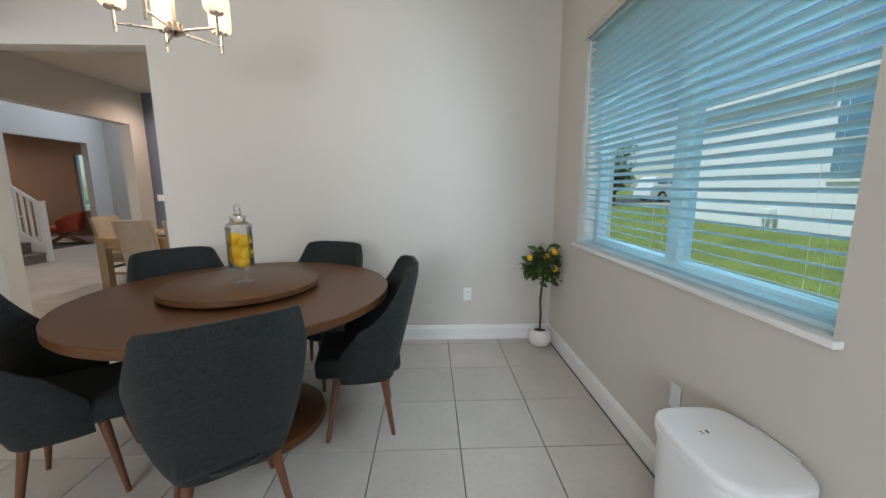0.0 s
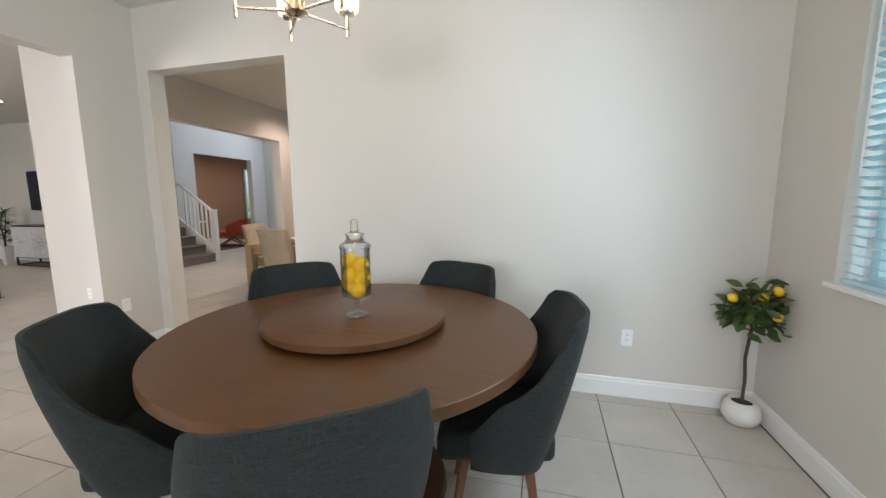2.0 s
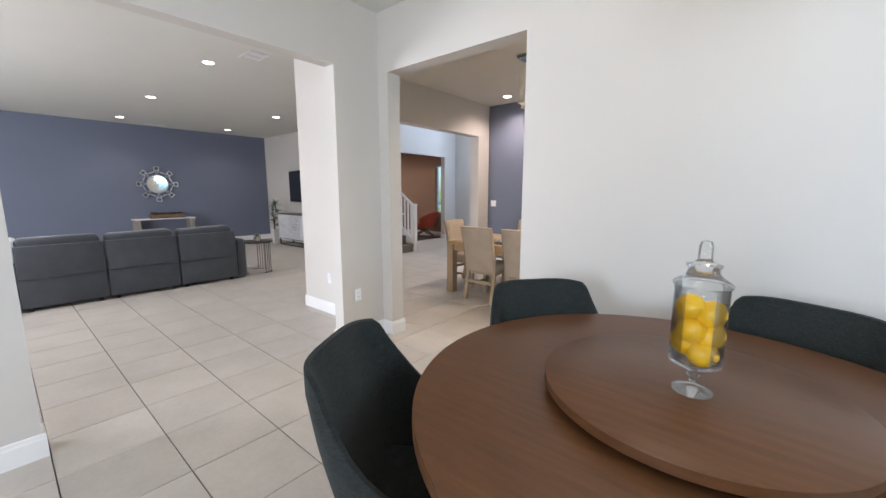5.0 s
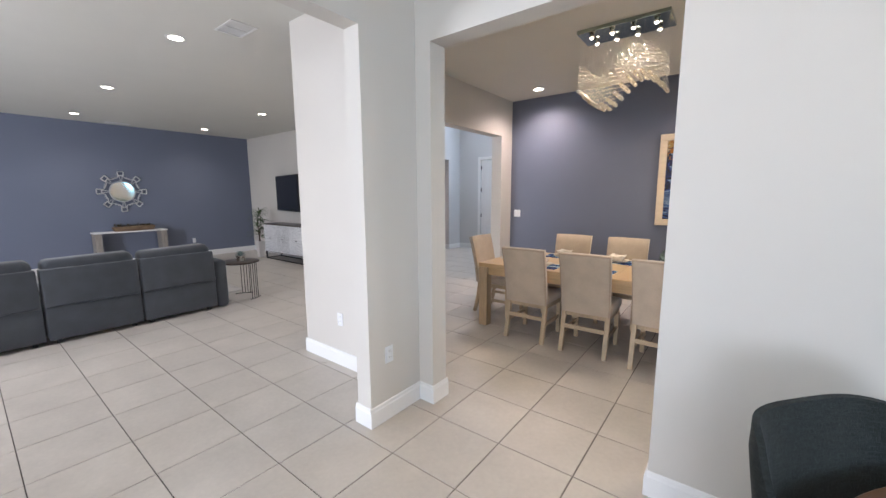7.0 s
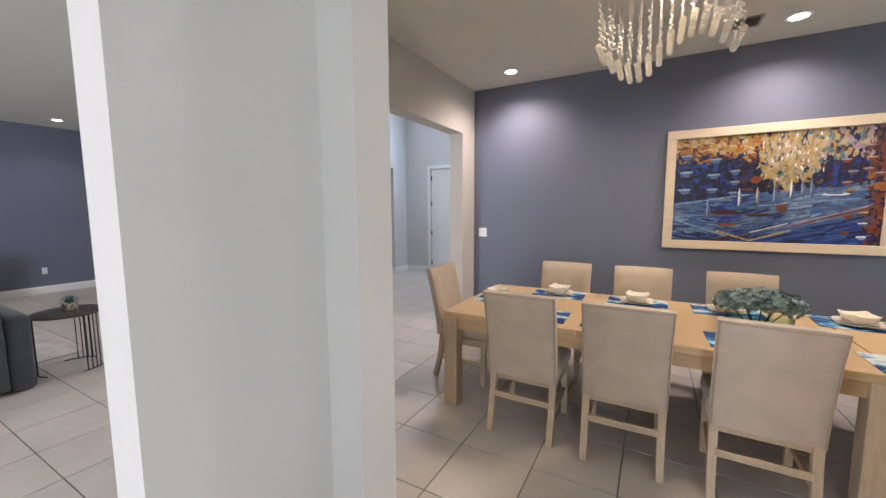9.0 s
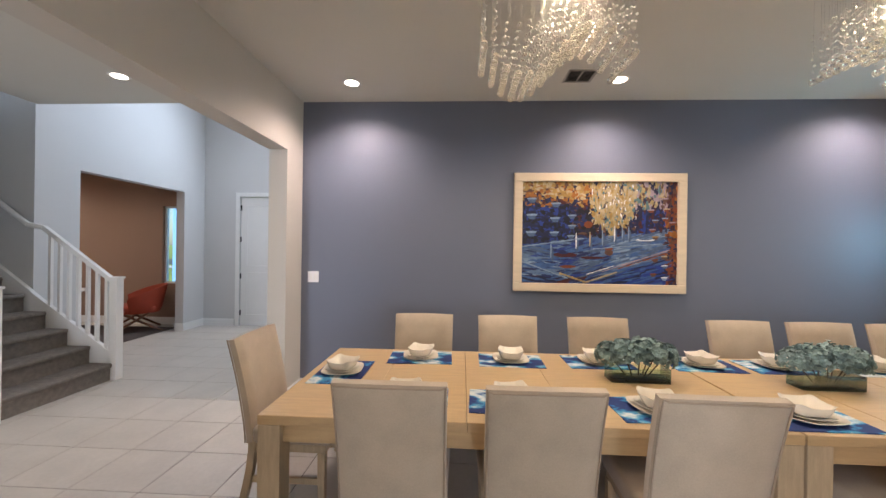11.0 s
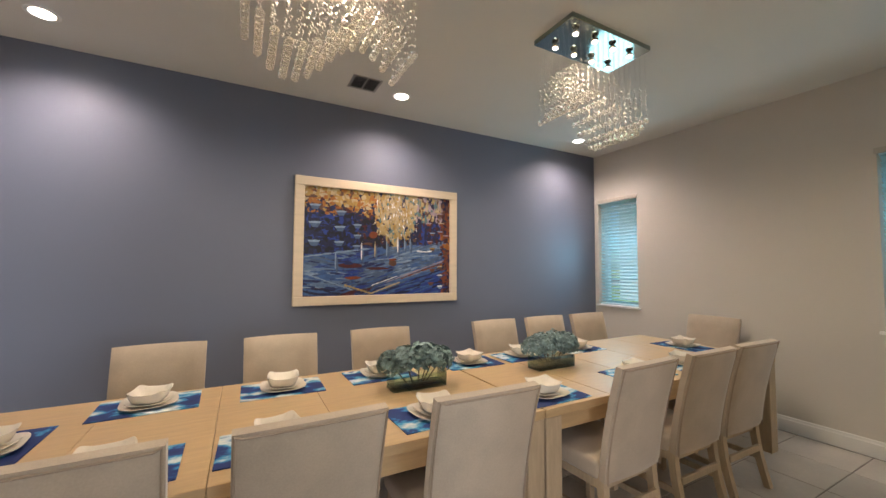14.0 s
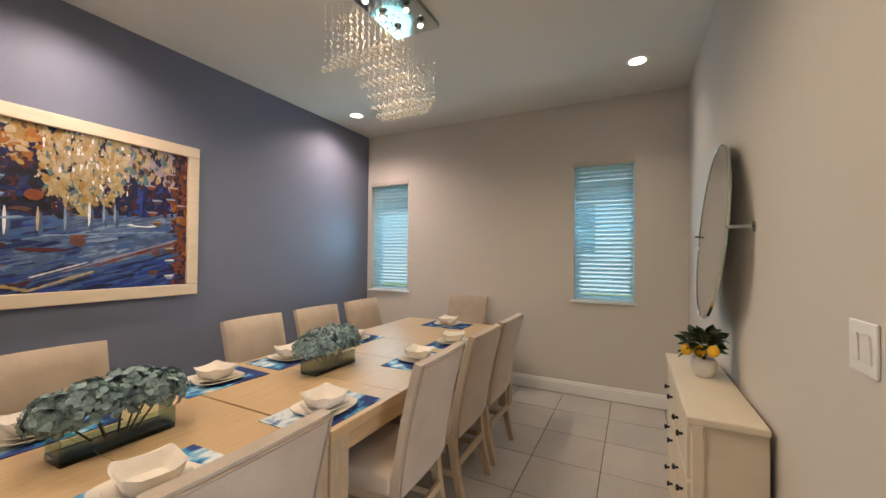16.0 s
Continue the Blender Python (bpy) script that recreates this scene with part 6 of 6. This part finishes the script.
def den():
    t = tagged(thing("window_den", "tall narrow white window in the brown den wall", "", (0, 10.40, 0)), kind="structure")
    x0, x1, z0, z1 = DEN_WIN
    part("window_frame", boxed(x0, x0 + 0.035, 0.06, 0.12, z0, z1), TRIM, t)
    part("window_frame", boxed(x1 - 0.035, x1, 0.06, 0.12, z0, z1), TRIM, t)
    part("window_frame", boxed(x0 + 0.0355, x1 - 0.0355, 0.06, 0.12, z0, z0 + 0.035), TRIM, t)
    part("window_frame", boxed(x0 + 0.0355, x1 - 0.0355, 0.06, 0.12, z1 - 0.035, z1), TRIM, t)
    p = part("pane", boxed(x0 + 0.036, x1 - 0.036, 0.085, 0.091, z0 + 0.036, z1 - 0.036), PANE, t)
    p.visible_shadow = False
    c = thing("red_armchair", "rust-red upholstered armchair on crossed wooden legs in the den", "armchair", (-9.32, 9.85, 0), 132)
    def shell(u, w):
        a = radians((u * 2 - 1) * 110)
        top = 0.74 - 0.20 * abs(u * 2 - 1) ** 2
        z = 0.30 + (top - 0.30) * w
        r = 0.27 + 0.09 * w
        return Vector((r * math.sin(a) * 1.1, -r * math.cos(a), z)), Vector((math.sin(a), -math.cos(a), 0.2)).normalized()
    bm = bmesh.new()
    bentbox(bm, shell, 24, 6, 0.05)
    part("backrest", bm, RED, c, smooth=True)
    part("seat", boxed(-0.29, 0.29, -0.22, 0.34, 0.30, 0.42, 0.04, 3), RED, c, smooth=True)
    c.scale = (1.15, 1.15, 1.1)
    for s in (-1, 1):
        bm = bmesh.new()
        rod(bm, (s * 0.26, -0.30, 0), (s * 0.24, 0.18, 0.31), 0.018, None, 8)
        part("leg", bm, LEG_WOOD, c, smooth=True)
        bm = bmesh.new()
        rod(bm, (s * 0.30, 0.32, 0), (s * 0.27, -0.14, 0.31), 0.018, None, 8)
        part("leg", bm, LEG_WOOD, c, smooth=True)
    d = thing("den_table", "small white-topped table on dark crossed legs in the den", "table", (-10.45, 9.55, 0))
    part("tabletop", turned([(0.38, 0.70), (0.39, 0.705), (0.39, 0.72), (0.38, 0.725)], 36), TRIM, d, smooth=True)
    for k in range(4):
        a = k * 1.571 + 0.6
        bm = bmesh.new()
        rod(bm, (0.28 * math.cos(a), 0.28 * math.sin(a), 0), (-0.12 * math.cos(a), -0.12 * math.sin(a), 0.70), 0.014, None, 8)
        part("leg", bm, BLACK_WOOD, d)
    r = tagged(link("den_rug", boxed(-11.6, -8.8, 8.4, 10.1, 0.0005, 0.010, 0.002), mat("dark_rug", (0.07, 0.055, 0.05), 0.95, vary=0.3, scale=9, bump=0.7)), "dark rug on the den floor under the red armchair", "rug")


DEN_WIN = (-9.33, -9.06, 0.78, 2.27)
den()

sky_card = mat("backdrop_sky", (0.5, 0.7, 0.9), 0.9)
sky_card.node_tree.nodes["Principled BSDF"].inputs["Emission Color"].default_value = (0.36, 0.66, 1.0, 1)
sky_card.node_tree.nodes["Principled BSDF"].inputs["Emission Strength"].default_value = 1.1
structure("backdrop", boxed(-9.6, -8.7, 11.0, 11.02, 0.3, 2.9), sky_card, "pale blue daylight outside the den window")

# ---- outdoors ----
GRASS = mat("lawn", (0.20, 0.25, 0.06), 0.95, vary=0.35, scale=1.2, fine=60, bump=1.0, dist=0.03)
STUCCO = mat("neighbour_stucco", (0.78, 0.79, 0.80), 0.9, vary=0.05, scale=1.0, fine=50, bump=0.4, dist=0.004)
ROOFING = mat("roof_shingle", (0.20, 0.18, 0.17), 0.9, vary=0.2, scale=3, fine=40, bump=0.6, dist=0.01)
ASPHALT = mat("asphalt", (0.06, 0.06, 0.06), 0.9, vary=0.15, scale=4, fine=90, bump=0.5)
CONCRETE = mat("concrete_walk", (0.42, 0.40, 0.37), 0.9, vary=0.1, scale=2, fine=60, bump=0.4)
gm = bmesh.new()
N, G0, G1 = 3000, -0.18, 0.42
rings = []
for d, z in ((0, G0), (0.8, G0 + 0.02), (3.2, 0.16), (6.0, G1), (N, G1)):
    rings.append([gm.verts.new((x, y, z)) for x, y in ((1.21 + d, SOUTH - 0.21 - d), (1.21 + d, 10.7 + d), (-13.3 - d, 10.7 + d), (-13.3 - d, SOUTH - 0.21 - d))])
for a, b in zip(rings, rings[1:]):
    for i in range(4):
        gm.faces.new((a[i], b[i], b[(i + 1) % 4], a[(i + 1) % 4]))
structure("ground", gm, GRASS, "sunlit mown lawn between the houses")


def ground_z(x, y):
    d = max(x - 1.21, y - 10.7, 0)
    for (d0, z0), (d1, z1) in (((0, G0), (0.8, G0 + 0.02)), ((0.8, G0 + 0.02), (3.2, 0.16)), ((3.2, 0.16), (6.0, G1)), ((6.0, G1), (99, G1))):
        if d <= d1:
            return z0 + (z1 - z0) * (d - d0) / (d1 - d0)
    return G1


structure("road", boxed(-60, 60, 24, 31, 0.40, 0.44), ASPHALT, "asphalt street beyond the lawn")
structure("pavement", boxed(-60, 60, 20.5, 22.2, 0.41, 0.46), CONCRETE, "pale concrete pavement along the street")


def grass_blades():
    rnd = random.Random(5)
    vs, fs = [], []
    for k in range(26000):
        x, y = 1.25 + 6.7 * rnd.random() ** 1.2, rnd.uniform(-3, 13)
        h, a, w = rnd.uniform(0.03, 0.075), rnd.uniform(0, 6.28), 0.004
        i, g = len(vs), ground_z(x, y)
        vs += [(x - w * math.cos(a), y - w * math.sin(a), g), (x + w * math.cos(a), y + w * math.sin(a), g), (x + rnd.gauss(0, 0.02), y + rnd.gauss(0, 0.02), g + h)]
        fs.append((i, i + 1, i + 2))
    me = bpy.data.meshes.new("grass")
    me.from_pydata(vs, [], fs)
    me.materials.append(mat("grass_blade", (0.24, 0.32, 0.07), 0.8, vary=0.3, scale=2, bump=0))
    tagged(new("grass", me), "short green lawn grass outside the windows", "grass", kind="stuff")


grass_blades()


def neighbour(x0, y0, x1, y1, label):
    t = thing("neighbouring_house", label, "house", ((x0 + x1) / 2, (y0 + y1) / 2, G1 - 0.02))
    hx, hy, H = (x1 - x0) / 2, (y1 - y0) / 2, 3.18
    part("wall", boxed(-hx, hx, -hy, hy, 0, H), STUCCO, t)
    bm = bmesh.new()
    e = 0.22
    v = [bm.verts.new(p) for p in ((-hx - e, -hy - e, H), (hx + e, -hy - e, H), (hx + e, hy + e, H), (-hx - e, hy + e, H), (0, -hy + hx, H + 2.2), (0, hy - hx, H + 2.2))]
    for f in ((0, 1, 4), (1, 2, 5, 4), (2, 3, 5), (3, 0, 4, 5), (0, 3, 2, 1)):
        bm.faces.new([v[i] for i in f])
    part("roof", bm, ROOFING, t)
    part("fascia", boxed(-hx - e - 0.02, -hx - e + 0.02, -hy - e, hy + e, H - 0.16, H + 0.02), TRIM, t)
    for yy, w, z0, z1 in NEIGHBOUR_WINDOWS:
        yl = yy - (y0 + y1) / 2
        wd = part("window", boxed(-hx - 0.05, -hx - 0.001, yl - w / 2 - 0.07, yl + w / 2 + 0.07, z0 - 0.47, z1 - 0.33), TRIM, t)
        part("pane", boxed(-hx - 0.056, -hx - 0.051, yl - w / 2, yl + w / 2, z0 - 0.4, (z0 + z1) / 2 - 0.42), DARK_PANE, wd)
        part("pane", boxed(-hx - 0.056, -hx - 0.051, yl - w / 2, yl + w / 2, (z0 + z1) / 2 - 0.38, z1 - 0.4), DARK_PANE, wd)
    return t


NEIGHBOUR_WINDOWS = ((7.28, 0.72, 1.56, 3.1), (5.24, 0.46, 1.50, 2.90))
DARK_PANE = mat("reflective_dark_glass", (0.20, 0.33, 0.43), 0.05, metal=0.5, vary=0.2, scale=1, bump=0)
neighbour(8.0, -12.0, 19.0, 12.2, "single-storey neighbouring house with pale stucco walls beyond the lawn")


def tree(x, y, h, seed):
    rnd = random.Random(seed)
    t = thing("tree", "small broadleaf street tree with a dense green crown on the lawn", "tree", (x, y, G1))
    bm = bmesh.new()
    rod(bm, (0, 0, 0), (0.05, 0, h * 0.45), 0.10, 0.07, 10)
    tips = []
    for k in range(9):
        a = k * 0.7
        o = Vector((0.05, 0, h * (0.3 + 0.02 * k)))
        p = o + Vector((math.cos(a) * h * 0.2, math.sin(a) * h * 0.2, h * rnd.uniform(0.18, 0.4)))
        rod(bm, o, p, 0.04, 0.015, 6)
        tips += [p, o.lerp(p, 0.6)]
    part("trunk", bm, BARK, t, smooth=True)
    bm = bmesh.new()
    for k in range(900):
        p = rnd.choice(tips) + Vector([rnd.gauss(0, h * 0.07) for _ in range(3)])
        leaf_verts(bm, p, (rnd.gauss(0, 1), rnd.gauss(0, 1), rnd.gauss(0, 1)), 0.2, 0.12, 0.3)
    part("crown", bm, mat("tree_foliage", (0.05, 0.09, 0.02), 0.6, vary=0.4, scale=3, bump=0), t)


tree(9.6, 20.0, 2.6, 1)
tree(16.5, 34.0, 6.0, 2)

def parked_car(x, y, z, turn):
    t = thing("parked_car", "white parked utility car on the street beyond the lawn", "car", (x, y, z), turn)
    def hull(stations, width, inset):
        """A body from (x, bottom, top) stations, drawn in towards the roof."""
        bm = bmesh.new()
        rings = [[bm.verts.new((sx, sy * (width if sz == lo else width - inset), sz)) for sy, sz in ((-1, lo), (1, lo), (1, hi), (-1, hi))] for sx, lo, hi in stations]
        for a, b in zip(rings, rings[1:]):
            for k in range(4):
                bm.faces.new((a[k], a[(k + 1) % 4], b[(k + 1) % 4], b[k]))
        bm.faces.new(rings[0])
        bm.faces.new(rings[-1])
        bmesh.ops.bevel(bm, geom=list(bm.edges), offset=0.05, segments=2, affect="EDGES")
        return bm
    part("body", hull(((-2.3, 0.35, 0.90), (-2.2, 0.28, 1.0), (1.2, 0.28, 1.02), (2.2, 0.30, 0.88), (2.35, 0.38, 0.72)), 0.92, 0.04), CAR_PAINT, t, smooth=True)
    part("cabin", hull(((-2.1, 0.98, 1.45), (-1.8, 0.98, 1.68), (0.4, 0.98, 1.70), (1.15, 0.98, 1.06)), 0.86, 0.14), CAR_PAINT, t, smooth=True)
    for s in (-1, 1):
        for x0, x1 in ((-1.75, -0.95), (-0.85, -0.05), (0.05, 0.55)):
            part("side_window", boxed(x0, x1, s * 0.795 - 0.03, s * 0.795 + 0.03, 1.12, 1.52, 0.02), DARK_PANE, t)
        for wx in (-1.45, 1.45):
            wheel = part("wheel", turned([(0.20, -0.10), (0.33, -0.10), (0.35, -0.07), (0.35, 0.07), (0.33, 0.10), (0.20, 0.10)], 28, pose(wx, s * 0.86, 0.35, 90)), BLACK, t, smooth=True)
            part("rim", turned([(0.0, -0.105), (0.19, -0.102), (0.20, 0.102), (0.0, 0.105)], 20, pose(wx, s * 0.86, 0.35, 90)), NICKEL, wheel)
    part("windscreen", boxed(0.62, 1.02, -0.66, 0.66, 1.20, 1.24, 0.01, 2, Matrix.Translation((0.84, 0, 1.36)) @ Matrix.Rotation(radians(41), 4, "Y") @ Matrix.Translation((-0.84, 0, -1.22))), DARK_PANE, t)
    for s in (-1, 1):
        part("headlight", boxed(2.27, 2.36, s * 0.66 - 0.15, s * 0.66 + 0.15, 0.66, 0.78, 0.03), PLASTIC, t)


CAR_PAINT = mat("white_car_paint", (0.78, 0.79, 0.80), 0.25, vary=0.02, bump=0)
parked_car(16.7, 26.2, 0.44, 8)


def utility_box():
    t = thing("utility_box", "small white meter box on short posts against the neighbouring house", "utility box", (7.85, 8.8, G1))
    part("housing", boxed(-0.09, 0.09, -0.14, 0.14, 0.22, 0.46, 0.01), PLASTIC, t)
    for s in (-1, 1):
        part("post", boxed(-0.02, 0.02, s * 0.11 - 0.02, s * 0.11 + 0.02, -0.02, 0.2195), PLASTIC, t)


utility_box()

# ---- floor, tile by tile ----
GP, GX, GY = 0.461, 0.0, 1.96
floor = structure("floor", boxed(-13.3, 1.15, SOUTH - 0.1, 10.6, -0.12, -0.004), GROUT, "beige square ceramic floor tiles with grey grout")


def tile_bm(bm, x0, x1, y0, y1):
    g, b = 0.0027, 0.0016
    a = [bm.verts.new(p) for p in ((x0 + g, y0 + g, -0.004), (x1 - g, y0 + g, -0.004), (x1 - g, y1 - g, -0.004), (x0 + g, y1 - g, -0.004))]
    t = [bm.verts.new(p) for p in ((x0 + g + b, y0 + g + b, 0), (x1 - g - b, y0 + g + b, 0), (x1 - g - b, y1 - g - b, 0), (x0 + g + b, y1 - g - b, 0))]
    bm.faces.new(t)
    for i in range(4):
        bm.faces.new((a[i], a[(i + 1) % 4], t[(i + 1) % 4], t[i]))


def lay_floor():
    bm = bmesh.new()
    tile_bm(bm, -GP / 2, GP / 2, -GP / 2, GP / 2)
    me = bpy.data.meshes.new("tile")
    bm.to_mesh(me)
    bm.free()
    me.materials.append(TILE)
    near, far = [], []
    for i in range(-29, 3):
        for j in range(-12, 20):
            x, y = GX + (i + 0.5) * GP, GY + (j + 0.5) * GP
            if x > EAST + 0.2 or y < SOUTH or y > 10.6 or x < LIV_W:
                continue
            d = min(math.hypot(x + 0.3, y - 1.2), math.hypot(x + 2.6, y - 2.0), math.hypot(x + 3.4, y - 3.8))
            near.append((d, x, y))
    near.sort()
    for d, x, y in near[:298]:
        ob = new("tile", me)
        ob.parent = floor
        ob.location = (x, y, 0)
    bm = bmesh.new()
    vs, fs = [], []
    g, b = 0.0027, 0.0016
    h = GP / 2
    for d, x, y in near[298:]:
        k = len(vs)
        for q, z in ((h - g, -0.004), (h - g - b, 0)):
            vs += [(x - q, y - q, z), (x + q, y - q, z), (x + q, y + q, z), (x - q, y + q, z)]
        fs.append((k + 4, k + 5, k + 6, k + 7))
        fs += [(k + n, k + (n + 1) % 4, k + 4 + (n + 1) % 4, k + 4 + n) for n in range(4)]
    bm.free()
    m2 = bpy.data.meshes.new("tiles_far")
    m2.from_pydata(vs, [], fs)
    m2.materials.append(TILE)
    ob = tagged(new("tiles_far", m2), kind="stuff")
    ob.parent = floor


lay_floor()
